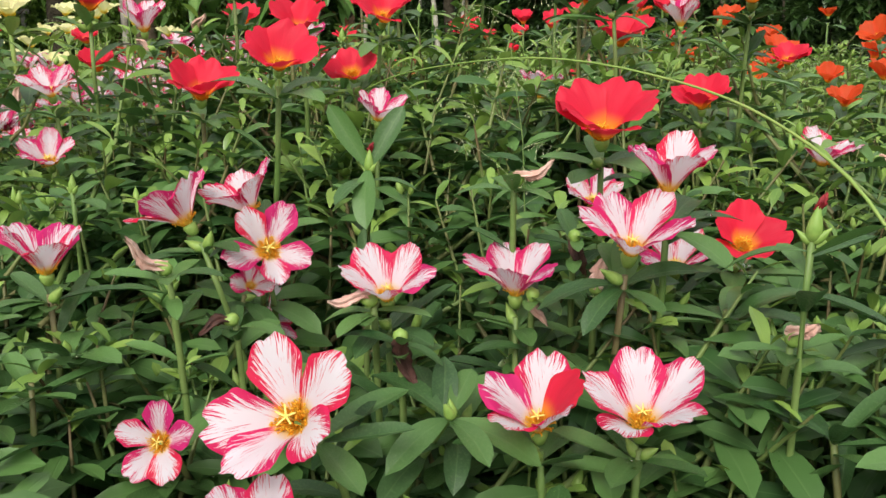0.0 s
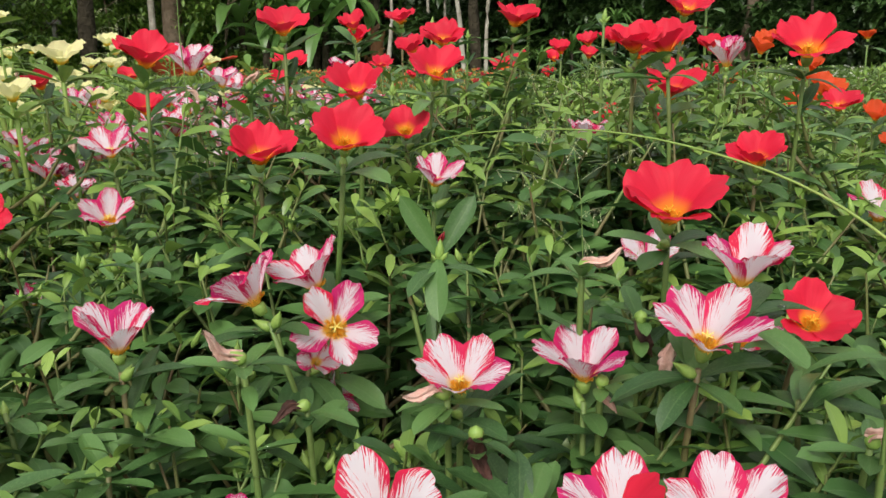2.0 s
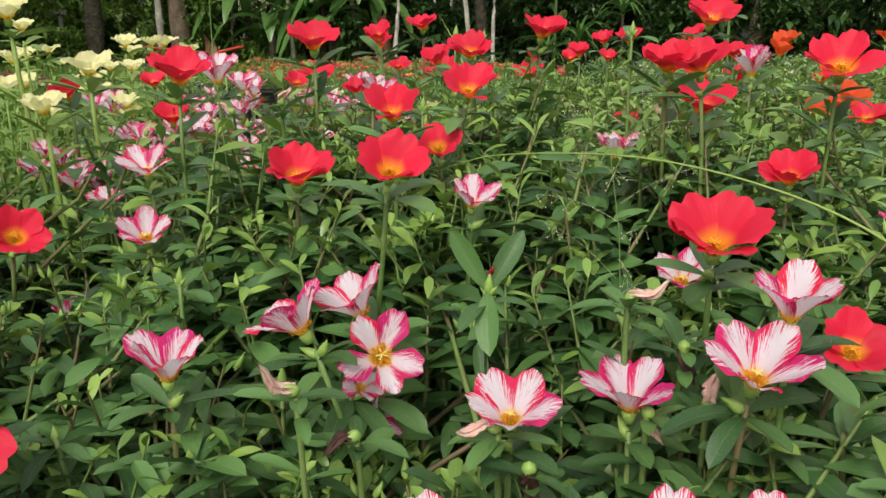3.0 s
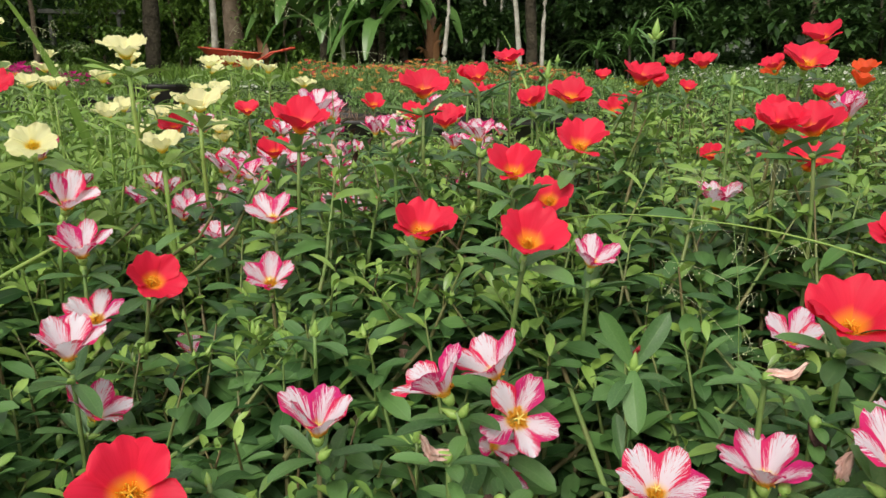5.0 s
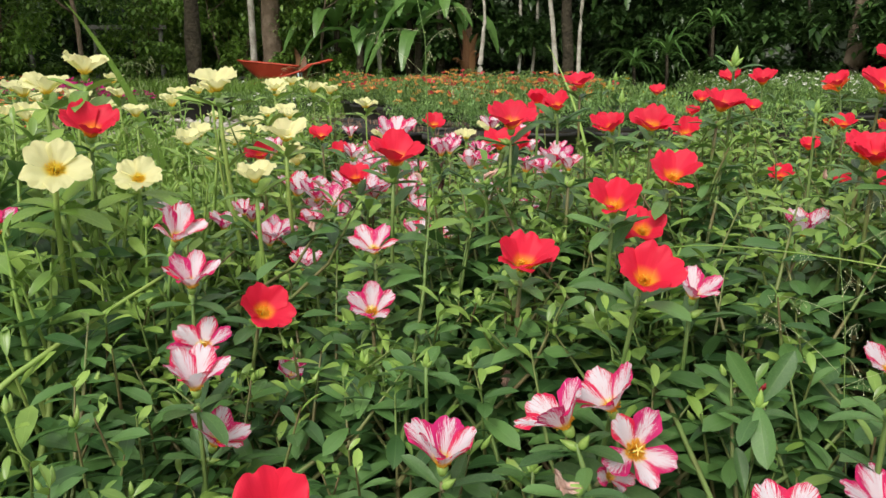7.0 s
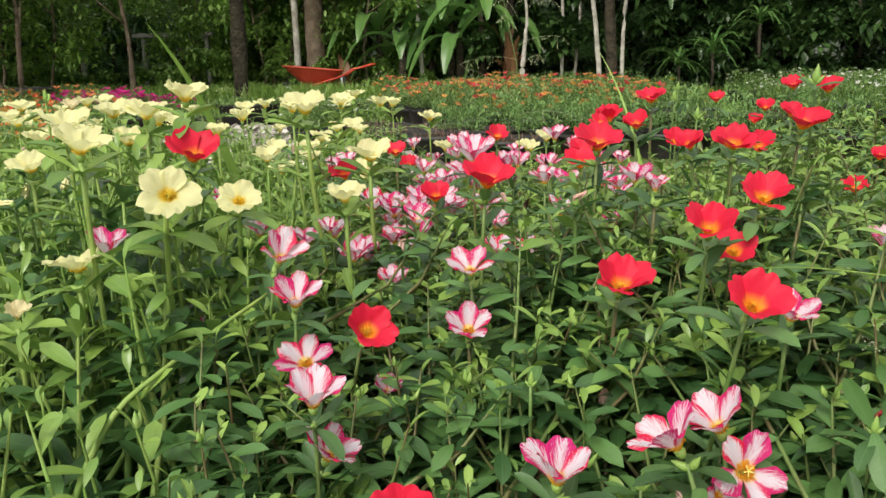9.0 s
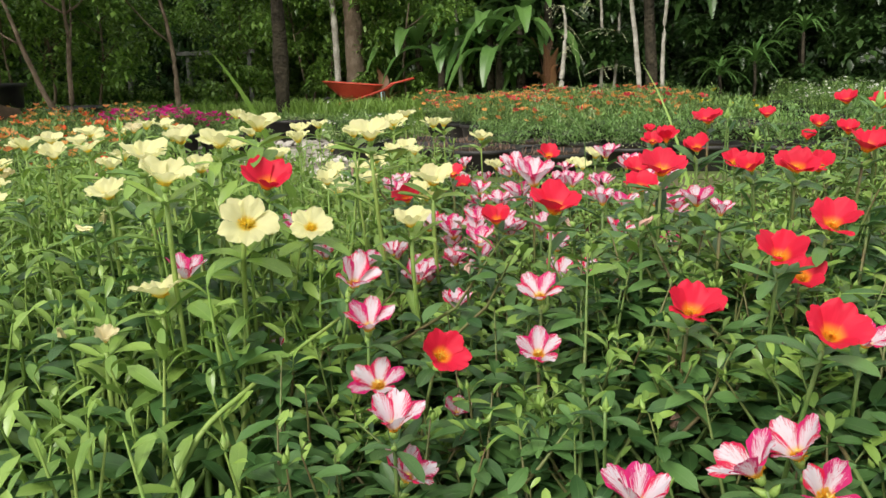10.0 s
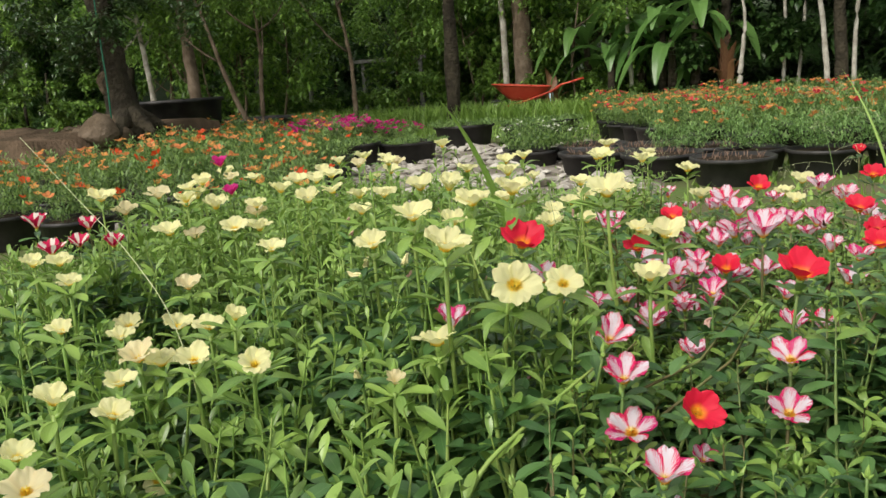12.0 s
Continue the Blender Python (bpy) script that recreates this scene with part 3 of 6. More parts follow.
striped(-0.290, 0.834, 0.611, 0.055, 14, 4, 0.45)
striped(-0.351, 1.114, 0.552, 0.057, 12, -14, 0.45)
striped(-0.571, 1.197, 0.547, 0.045, 10, 15, 0.55)
striped(-0.409, 0.778, 0.514, 0.042, 25, 31, 0.55)
striped(-0.337, 0.899, 0.548, 0.046, 14, 6, 0.50)
striped(-0.381, 0.939, 0.529, 0.046, 14, -22, 0.50)
striped(-0.295, 0.939, 0.537, 0.040, 12, 14, 0.50)
striped(-0.239, 1.251, 0.546, 0.050, 10, 1, 0.50)
blossom("crimson", -1.367, 0.708, 0.625, 0.039, 10, 53, 0.70)
blossom("crimson", -1.280, 0.735, 0.620, 0.035, 10, 50, 0.65)
blossom("crimson", -1.235, 0.626, 0.605, 0.040, 10, 52, 0.60)
blossom("crimson", -1.219, 0.723, 0.596, 0.038, 12, 59, 0.60)
blossom("crimson", -1.425, 0.812, 0.458, 0.027, 10, 51, 0.80)
blossom("crimson", -1.289, 0.719, 0.595, 0.039, 15, 51, 0.50)
striped(-0.491, 0.833, 0.511, 0.039, 12, 26, 0.50)
striped(-0.404, 0.793, 0.506, 0.038, 12, 22, 0.50)
striped(-0.523, 1.049, 0.566, 0.040, 12, 23, 0.50)
striped(-0.516, 0.699, 0.579, 0.047, 8, 32, 0.40)
striped(-0.409, 0.907, 0.542, 0.041, 12, 50, 0.45)
striped(-0.373, 0.795, 0.525, 0.033, 12, 0, 0.50)
striped(-0.349, 0.690, 0.506, 0.033, 12, 22, 0.50)
striped(-0.428, 0.839, 0.499, 0.034, 15, 17, 0.55)
striped(-0.510, 0.751, 0.539, 0.035, 12, 24, 0.50)
striped(-0.116, 0.784, 0.597, 0.039, 8, -3, 0.50)
striped(-0.132, 0.932, 0.568, 0.038, 12, -21, 0.50)
striped(-0.343, 1.095, 0.589, 0.049, 12, 9, 0.50)
striped(-0.398, 1.058, 0.566, 0.036, 12, 12, 0.50)
striped(-0.361, 1.013, 0.557, 0.038, 18, 11, 0.50)
striped(-0.444, 0.803, 0.528, 0.035, 12, 25, 0.50)
striped(-0.407, 0.757, 0.513, 0.038, 12, 12, 0.55)
striped(-0.272, 1.118, 0.568, 0.038, 10, 2, 0.55)
striped(-0.218, 0.917, 0.575, 0.038, 12, 0, 0.50)
striped(-0.342, 0.794, 0.531, 0.035, 10, 7, 0.55)
striped(-0.239, 1.406, 0.580, 0.050, 10, 1, 0.50)
striped(-0.203, 1.422, 0.557, 0.043, 10, -1, 0.50)
red(0.089, 0.381, 0.554, 0.050, 30, -12, 0.50, 36)
red(0.188, 0.567, 0.556, 0.043, 25, -16, 0.45)
red(0.163, 0.394, 0.499, 0.042, 32, 10, 0.35, 0)
red(-0.134, 0.509, 0.563, 0.049, 27, 13, 0.45)
red(-0.063, 0.410, 0.582, 0.039, 34, 18, 0.50)
red(-0.050, 0.579, 0.573, 0.039, 43, -2, 0.40)
red(-0.075, 0.524, 0.601, 0.042, 30, 0, 0.45)
red(-0.029, 0.591, 0.612, 0.044, 29, 21, 0.45)
red(-0.241, 0.607, 0.620, 0.050, 20, 30, 0.45)
red(-0.315, 0.500, 0.524, 0.044, 45, 41, 0.35)
red(-0.248, 0.327, 0.471, 0.056, 48, 28, 0.35)
red(-0.509, 0.621, 0.638, 0.052, 27, 38, 0.45)
red(-0.154, 0.667, 0.644, 0.045, 18, 7, 0.45)
red(-0.339, 1.385, 0.582, 0.046, 25, 11, 0.50)
red(-0.032, 0.739, 0.637, 0.042, 32, -3, 0.45)
red(0.031, 0.759, 0.654, 0.044, 21, 17, 0.45)
red(-0.094, 0.999, 0.666, 0.044, 16, 1, 0.40)
red(0.031, 0.974, 0.609, 0.045, 25, -6, 0.50)
red(0.247, 0.955, 0.694, 0.056, 20, -19, 0.40)
red(0.199, 0.845, 0.669, 0.056, 25, 2, 0.40)
red(-0.064, 0.803, 0.629, 0.033, 30, -21, 0.50)
red(0.121, 0.563, 0.629, 0.044, 23, -39, 0.45)
red(0.118, 0.637, 0.626, 0.040, 27, -1, 0.45)
red(0.225, 0.595, 0.629, 0.055, 27, -12, 0.40)
red(0.142, 0.628, 0.598, 0.046, 21, -13, 0.50)
red(-0.118, 0.790, 0.650, 0.028, 30, -3, 0.60)
red(-0.066, 0.943, 0.619, 0.037, 27, -5, 0.50)
red(0.231, 1.509, 0.655, 0.054, 25, -14, 0.50)
red(0.082, 1.827, 0.620, 0.038, 25, -7, 0.60)
red(0.130, 1.516, 0.621, 0.038, 25, -10, 0.60)
red(0.124, 1.585, 0.592, 0.032, 25, -10, 0.60)
red(-0.164, 1.959, 0.579, 0.030, 25, 0, 0.70)
red(0.113, 1.213, 0.632, 0.035, 25, -12, 0.60)
red(0.213, 1.698, 0.653, 0.048, 25, -12, 0.55)
red(0.103, 0.571, 0.630, 0.041, 25, -9, 0.45)
red(0.298, 0.710, 0.584, 0.037, 25, -21, 0.45)
red(0.343, 0.696, 0.550, 0.033, 25, -25, 0.50)
red(0.404, 0.871, 0.564, 0.032, 25, -24, 0.55)
red(0.417, 1.085, 0.610, 0.031, 25, -20, 0.60)
red(0.151, 1.197, 0.626, 0.032, 25, -6, 0.50)
red(0.241, 0.902, 0.634, 0.034, 25, -14, 0.50)
red(-0.172, 0.766, 0.614, 0.034, 25, 1, 0.55)
red(-0.450, 1.176, 0.556, 0.033, 30, 13, 0.55)
red(-0.416, 1.419, 0.543, 0.031, 25, 10, 0.60)
red(-0.428, 0.801, 0.595, 0.034, 25, 12, 0.55)
red(-0.421, 0.993, 0.598, 0.034, 25, 10, 0.55)
red(-0.328, 0.807, 0.571, 0.040, 25, 6, 0.50)
red(-0.182, 1.172, 0.580, 0.047, 25, -2, 0.50)
red(-0.159, 1.328, 0.610, 0.040, 25, -2, 0.50)
red(0.155, 1.024, 0.552, 0.035, 25, -13, 0.55)
red(0.238, 1.220, 0.569, 0.034, 25, -14, 0.55)
red(0.260, 1.146, 0.607, 0.036, 25, -16, 0.55)
red(0.204, 0.963, 0.555, 0.034, 25, -16, 0.50)
red(-0.144, 0.990, 0.642, 0.030, 20, 4, 0.75)
red(-0.167, 0.952, 0.591, 0.033, 25, 5, 0.55)
yellow(-0.484, 0.531, 0.618, 0.052, 60, 40, 0.10, 30)
yellow(-0.462, 0.608, 0.601, 0.042, 38, 30, 0.25, 10)
yellow(-0.391, 0.687, 0.590, 0.040, 14, 18, 0.45)
yellow(-0.549, 0.519, 0.656, 0.049, 9, 44, 0.40)
yellow(-0.530, 0.654, 0.689, 0.045, 9, 43, 0.40)
yellow(-0.453, 0.755, 0.671, 0.050, 10, 5, 0.45)
yellow(-0.620, 1.366, 0.646, 0.044, 11, 18, 0.45)
yellow(-0.389, 0.769, 0.621, 0.049, 12, 26, 0.40)
yellow(-0.464, 1.399, 0.615, 0.044, 9, 12, 0.35)
yellow(-0.640, 0.628, 0.664, 0.048, 10, 35, 0.40)
yellow(-0.770, 0.901, 0.657, 0.049, 12, 33, 0.40)
yellow(-0.594, 0.689, 0.670, 0.044, 12, 40, 0.40)
yellow(-0.566, 0.521, 0.559, 0.046, -10, 35, 0.30)
yellow(-0.670, 1.199, 0.545, 0.052, 10, 22, 0.40)
yellow(-0.631, 0.713, 0.641, 0.039, 12, 32, 0.45)
yellow(-0.595, 0.481, 0.528, 0.020, 13, 51, 0.70)
yellow(-0.734, 0.446, 0.546, 0.037, 36, 50, 0.30)
yellow(-0.808, 0.440, 0.546, 0.042, 13, 45, 0.35)
yellow(-0.911, 0.494, 0.514, 0.045, 13, 57, 0.40)
yellow(-0.919, 0.469, 0.528, 0.049, 12, 38, 0.35)
yellow(-0.849, 0.379, 0.539, 0.034, 11, 80, 0.40)
yellow(-0.856, 0.565, 0.550, 0.029, 15, 81, 0.55)
yellow(-0.899, 0.565, 0.536, 0.037, 16, 43, 0.40)
yellow(-1.034, 0.649, 0.501, 0.046, 16, 65, 0.40)
yellow(-1.141, 0.661, 0.490, 0.046, 13, 48, 0.40)
yellow(-1.082, 0.727, 0.535, 0.046, 11, 44, 0.40)
yellow(-1.030, 0.462, 0.553, 0.034, 15, 53, 0.40)
yellow(-0.986, 0.507, 0.534, 0.032, 13, 49, 0.45)
yellow(-0.877, 0.324, 0.539, 0.040, 11, 84, 0.40)
yellow(-0.826, 0.346, 0.522, 0.036, 13, 80, 0.40)
yellow(-0.840, 0.254, 0.521, 0.035, 13, 76, 0.40)
yellow(-0.784, 0.219, 0.518, 0.044, 18, 56, 0.30)
yellow(-0.852, 0.409, 0.418, 0.033, 64, 48, 0.20)
yellow(-1.210, 0.574, 0.600, 0.037, 12, 54, 0.45)
yellow(-1.189, 0.600, 0.596, 0.037, 12, 52, 0.45)
yellow(-1.104, 0.542, 0.587, 0.035, 12, 52, 0.40)
yellow(-1.241, 0.732, 0.667, 0.048, 11, 49, 0.40)
yellow(-1.244, 0.779, 0.637, 0.041, 11, 48, 0.45)
yellow(-1.245, 0.854, 0.651, 0.043, 11, 45, 0.45)
yellow(-1.347, 1.024, 0.608, 0.046, 11, 44, 0.45)
yellow(-1.384, 1.115, 0.637, 0.044, 10, 42, 0.50)
yellow(-1.419, 1.231, 0.638, 0.044, 10, 41, 0.50)
yellow(-1.174, 1.019, 0.607, 0.041, 10, 39, 0.50)
yellow(-1.230, 0.974, 0.613, 0.049, 11, 42, 0.45)
yellow(-1.167, 0.790, 0.603, 0.052, 11, 45, 0.40)
yellow(-1.054, 0.872, 0.595, 0.041, 13, 79, 0.50)
yellow(-1.072, 0.834, 0.603, 0.044, 11, 41, 0.40)
yellow(-1.114, 1.069, 0.645, 0.045, 10, 36, 0.45)
yellow(-1.029, 1.056, 0.656, 0.041, 10, 24, 0.45)
yellow(-0.982, 0.914, 0.636, 0.047, 11, 35, 0.40)
yellow(-1.136, 1.324, 0.642, 0.037, 13, 32, 0.55)
yellow(-0.732, 0.689, 0.616, 0.046, 11, 31, 0.40)
yellow(-0.526, 0.902, 0.661, 0.031, 10, 16, 0.45)
yellow(-0.276, 1.699, 0.549, 0.050, 11, 2, 0.45)
yellow(-0.452, 1.483, 0.551, 0.042, 11, 8, 0.50)
yellow(-0.300, 1.520, 0.550, 0.038, 11, 3, 0.50)
yellow(-0.479, 1.041, 0.571, 0.040, 11, 12, 0.40)
yellow(-0.572, 1.286, 0.608, 0.040, 11, 14, 0.45)
yellow(-0.576, 1.212, 0.611, 0.032, 11, 18, 0.45)
yellow(-0.522, 1.161, 0.612, 0.032, 11, 17, 0.45)
yellow(-0.274, 1.331, 0.568, 0.035, 11, 5, 0.45)
yellow(-0.613, 1.047, 0.595, 0.038, 11, 23, 0.50)
yellow(-0.553, 1.023, 0.586, 0.032, 11, 20, 0.50)
yellow(-0.471, 1.038, 0.558, 0.029, 11, 16, 0.50)
yellow(-0.664, 0.972, 0.627, 0.036, 11, 26, 0.45)
yellow(-0.844, 0.850, 0.628, 0.038, 11, 32, 0.45)
yellow(-1.126, 1.148, 0.634, 0.040, 11, 35, 0.45)
yellow(-0.940, 1.085, 0.616, 0.041, 11, 30, 0.50)
yellow(-0.590, 0.962, 0.593, 0.038, 11, 18, 0.45)
yellow(-0.607, 1.222, 0.594, 0.041, 11, 16, 0.50)
yellow(-0.890, 0.689, 0.606, 0.037, 11, 38, 0.45)
yellow(-0.896, 1.279, 0.613, 0.047, 11, 25, 0.45)

# further blossoms towards the back and the far side of the bed
crowd = random.Random(21)
for i in range(30):
    red(crowd.uniform(0.25, 1.3), crowd.uniform(0.75, 1.55), crowd.uniform(0.57, 0.67), crowd.uniform(0.038, 0.046), crowd.uniform(5, 30), crowd.uniform(-60, 40), crowd.uniform(0.4, 0.65))

for i in range(12):
    blossom("orange", crowd.uniform(0.32, 0.75), crowd.uniform(0.7, 1.1), crowd.uniform(0.56, 0.62), crowd.uniform(0.036, 0.044), crowd.uniform(5, 35), crowd.uniform(-50, 20), crowd.uniform(0.4, 0.6))
for i in range(34):
    yellow(crowd.uniform(-1.5, -0.45), crowd.uniform(0.85, 1.7), crowd.uniform(0.57, 0.655), crowd.uniform(0.038, 0.046), crowd.uniform(0, 12), crowd.uniform(-20, 60), crowd.uniform(0.35, 0.6))
for i in range(34):
    striped(crowd.uniform(-0.55, -0.1), crowd.uniform(0.75, 1.5), crowd.uniform(0.50, 0.57), crowd.uniform(0.036, 0.042), crowd.uniform(0, 20), crowd.uniform(-20, 60), crowd.uniform(0.4, 0.65))


# ---- the leafy mass of the bed ----
SPOTS = np.array([b[:3] for b in BLOSSOMS])
DROP = np.array([{"striped": 0.026, "yellow": 0.062, "peach": 0.062}.get(b[3], 0.025) for b in BLOSSOMS])


def canopy(x, y):
    """Height of the leaf tops, below the blossoms that stand near."""
    d2 = (SPOTS[:, 0] - x) ** 2 + (SPOTS[:, 1] - y) ** 2
    w = 1 / (d2 + 0.003) ** 1.7
    top = float(((SPOTS[:, 2] - DROP) * w).sum() / w.sum())
    if y < 0.26:
        top -= 0.10 * (0.26 - y)
    close = d2 < 0.052 ** 2
    if close.any():
        top = min(top, SPOTS[close, 2].min() - 0.034)
    return top


def leaf_cloud(name, shoots, material, label, nu, nv, per, length, narrow, upright, light_leaves):
    """Many leafy shoots (x, y, top) joined into one mesh: thin stems, whorled leaves and buds."""
    r = np.random.RandomState(len(shoots))
    grid = np.array(leaf_points(nu, nv, 1.0, narrow, 0.25, 0.3)[0])
    gf = np.array(leaf_points(nu, nv, 1.0, narrow, 0.25, 0.3)[1])
    gu = np.array(leaf_points(nu, nv, 1.0, narrow, 0.25, 0.3)[2])
    V, F, U, kinds, n = [], [], [], [], 0
    for x, y, top in shoots:
        lean = r.normal(0, 0.08 if not upright else 0.09, 2)
        tall = r.uniform(0.10, 0.17) if not upright else r.uniform(0.18, 0.32)
        tip, foot = np.array((x, y, top)), np.array((x - lean[0], y - lean[1], top - tall))
        mid = (tip + foot) / 2 + np.array((*(lean * 0.25), 0.01))
        tv, tf, tu = tube([foot, mid, tip], (0.0019, 0.0015, 0.0006) if not upright else (0.0034, 0.0027, 0.0008), 5, False)
        V.append(np.array(tv)); F += [[tuple(i + n for i in f) for f in tf]]; U.append(np.array(tu)); kinds += [1] * len(tf); n += len(tv)
        start = r.uniform(0, 6.283)
        for k in range(per):
            s = 1 - (k / per) ** 1.15 * 0.9
            at = foot * (1 - s) ** 2 + mid * 2 * s * (1 - s) + tip * s * s
            turn = start + k * 2.4 + r.uniform(-0.4, 0.4)
            rise = np.radians((50 if upright else 38) - 50 * min(1.0, k / (per * 0.4)) + r.uniform(-16, 16)) if k < per * 0.4 else np.radians(r.uniform(-25, 35) if not upright else r.uniform(-15, 50))
            size = length * r.uniform(0.7, 1.2) * (0.42 + 0.58 * min(1.0, k / 4))
            roll = r.uniform(-0.5, 0.5)
            p = grid * size
            c, q = np.cos(roll), np.sin(roll)
            p = np.c_[p[:, 0] * c + p[:, 2] * q, p[:, 1], -p[:, 0] * q + p[:, 2] * c]
            c, q = np.cos(rise), np.sin(rise)
            p = np.c_[p[:, 0], p[:, 1] * c - p[:, 2] * q, p[:, 1] * q + p[:, 2] * c]
            c, q = np.cos(turn), np.sin(turn)
            p = np.c_[p[:, 0] * c - p[:, 1] * q, p[:, 0] * q + p[:, 1] * c, p[:, 2]] + at
            # Light leaves on top, dark below: young tips, plus the gaps' shade as colour.
            V.append(p); F.append((gf + n).tolist()); U.append(gu); kinds += [3 if k < light_leaves + (2 if y > 0.5 and not upright else 0) else 0] * len(gf); n += len(p)
        if r.random() < (0.2 if upright else 0.16):
            for k in range(r.randint(1, 4)):
                ev, ef, eu = egg(r.uniform(0.007, 0.012) * (1.2 if upright else 1), r.uniform(0.0018, 0.0026) * (1.25 if upright else 1), 1.0, 6, 4)
                off = r.normal(0, 0.0035, 2)
                ev = np.array(ev) + tip + np.array((off[0], off[1], -0.002)) + np.outer(np.array(ev)[:, 2], (off[0] * 90, off[1] * 90, 0))
                V.append(ev); F.append([tuple(i + n for i in f) for f in ef]); U.append(np.array(eu)); kinds += [2] * len(ef); n += len(ev)
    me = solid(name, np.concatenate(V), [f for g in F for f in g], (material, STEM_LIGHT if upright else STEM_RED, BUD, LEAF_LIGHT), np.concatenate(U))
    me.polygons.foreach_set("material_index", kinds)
    return tagged(new(name, me), label, "foliage", kind="stuff")


def scatter(x0, x1, y0, y1, gap, seed, keep):
    """Jittered places over a stretch of the bed, with the height of the leaf tops."""
    r = random.Random(seed)
    out = []
    for i in range(int((x1 - x0) / gap)):
        for j in range(int((y1 - y0) / gap)):
            x, y = x0 + (i + r.random()) * gap, y0 + (j + r.random()) * gap
            if keep(x, y):
                out.append((x, y, canopy(x, y) - 0.05 * r.random() ** 1.5 + (0.02 if r.random() < 0.12 and y > 0.45 else 0)))
    return out


def pale_side(x, y):
    """Where the taller, paler yellow-flowered plants grow."""
    return x + 0.16 * noise.noise(Vector((x * 5, y * 5, 1))) < -0.43 - 0.14 * (y - 0.5)


def beside(keep, seed, low, high, count):
    """Leafy side shoots that stand close round the blossoms."""
    r = random.Random(seed)
    out = []
    for x, y, z, kind in BLOSSOMS:
        for k in range(count):
            a, d = r.uniform(0, 6.283), r.uniform(0.014, 0.05)
            px, py = x + d * math.cos(a), y + d * math.sin(a)
            if keep(px, py) and low <= py < high:
                top = z - r.uniform(0.034 if y < 0.5 else 0.018, 0.06) - (0.010 if py < y else 0)
                close = (SPOTS[:, 0] - px) ** 2 + (SPOTS[:, 1] - py) ** 2 < 0.05 ** 2
                out.append((px, py, min(top, SPOTS[close, 2].min() - (0.034 if y < 0.5 else 0.02)) if close.any() else top))
    return out


def leafy_shoot(x, y, top, seed):
    """One leafy shoot in the foreground, each leaf a part."""
    r = random.Random(seed)
    thing = base("purslane_shoot", x, y, SOIL_TOP, "leafy green purslane shoot without a blossom", "plant", "purslane shoots")
    tip = Vector((r.uniform(-0.03, 0.03), r.uniform(-0.03, 0.03), top - SOIL_TOP))
    points = bent((0, 0, -0.01), tip, (r.uniform(-0.03, 0.03), r.uniform(-0.03, 0.03), tip.z * 0.6), 9)
    part("stem", solid("stem", *tube(points, [0.0023 - 0.001 * k / 8 for k in range(9)], 6)[:2], STEM if r.random() < 0.6 else STEM_RED), thing)
    leafy(thing, points, r, 0, 5, 7, 0.034, True)
    if r.random() < 0.5:
        for k in range(r.randrange(1, 4)):
            part("bud", BUD_MESH[r.randrange(2)], thing, Matrix.Translation(points[-1] - Vector((0, 0, 0.003))) @ pose(0, 0, 0, r.uniform(-25, 25), r.uniform(-25, 25), 0))


FRONT = scatter(-0.30, 0.30, 0.19, 0.44, 0.052, 15, lambda x, y: True)
for i, (x, y, top) in enumerate(FRONT):
    leafy_shoot(x, y, top, i)


def not_pale(x, y):
    return not pale_side(x, y)


# More light leaves farther back put the sky sheen there into the colour.
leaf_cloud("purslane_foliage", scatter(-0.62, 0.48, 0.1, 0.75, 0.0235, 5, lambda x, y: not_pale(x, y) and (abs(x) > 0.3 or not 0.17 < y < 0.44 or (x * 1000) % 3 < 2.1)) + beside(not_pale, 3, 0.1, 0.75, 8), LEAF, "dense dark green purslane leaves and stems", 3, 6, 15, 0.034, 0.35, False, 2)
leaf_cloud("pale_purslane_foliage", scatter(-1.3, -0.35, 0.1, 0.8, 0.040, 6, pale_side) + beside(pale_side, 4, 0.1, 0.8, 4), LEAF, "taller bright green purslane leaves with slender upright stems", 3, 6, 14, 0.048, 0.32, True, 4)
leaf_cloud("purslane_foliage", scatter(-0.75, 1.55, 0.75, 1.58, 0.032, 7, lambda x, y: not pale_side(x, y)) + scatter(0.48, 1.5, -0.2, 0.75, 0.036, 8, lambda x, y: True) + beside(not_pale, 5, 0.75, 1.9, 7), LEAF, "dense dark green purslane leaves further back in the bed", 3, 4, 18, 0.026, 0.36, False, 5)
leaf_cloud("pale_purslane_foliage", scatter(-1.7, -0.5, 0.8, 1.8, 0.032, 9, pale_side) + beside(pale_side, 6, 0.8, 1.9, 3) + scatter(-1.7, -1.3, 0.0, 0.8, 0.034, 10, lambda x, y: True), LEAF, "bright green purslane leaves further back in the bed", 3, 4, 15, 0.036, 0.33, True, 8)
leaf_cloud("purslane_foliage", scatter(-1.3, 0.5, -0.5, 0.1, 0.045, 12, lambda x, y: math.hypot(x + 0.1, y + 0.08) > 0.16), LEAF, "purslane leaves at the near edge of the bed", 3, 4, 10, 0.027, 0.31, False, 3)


# ---- potted beds beyond the path ----
def pot_mesh(radius, high):
    return solid("pot_body", *spin([(0.0, 0.0), (radius * 0.84, 0.0), (radius * 0.86, 0.01), (radius * 0.97, high - 0.03), (radius * 1.04, high - 0.028), (radius * 1.05, high), (radius * 0.98, high), (radius * 0.95, high - 0.03), (0.0, high - 0.03)], 28)[:2], POT)


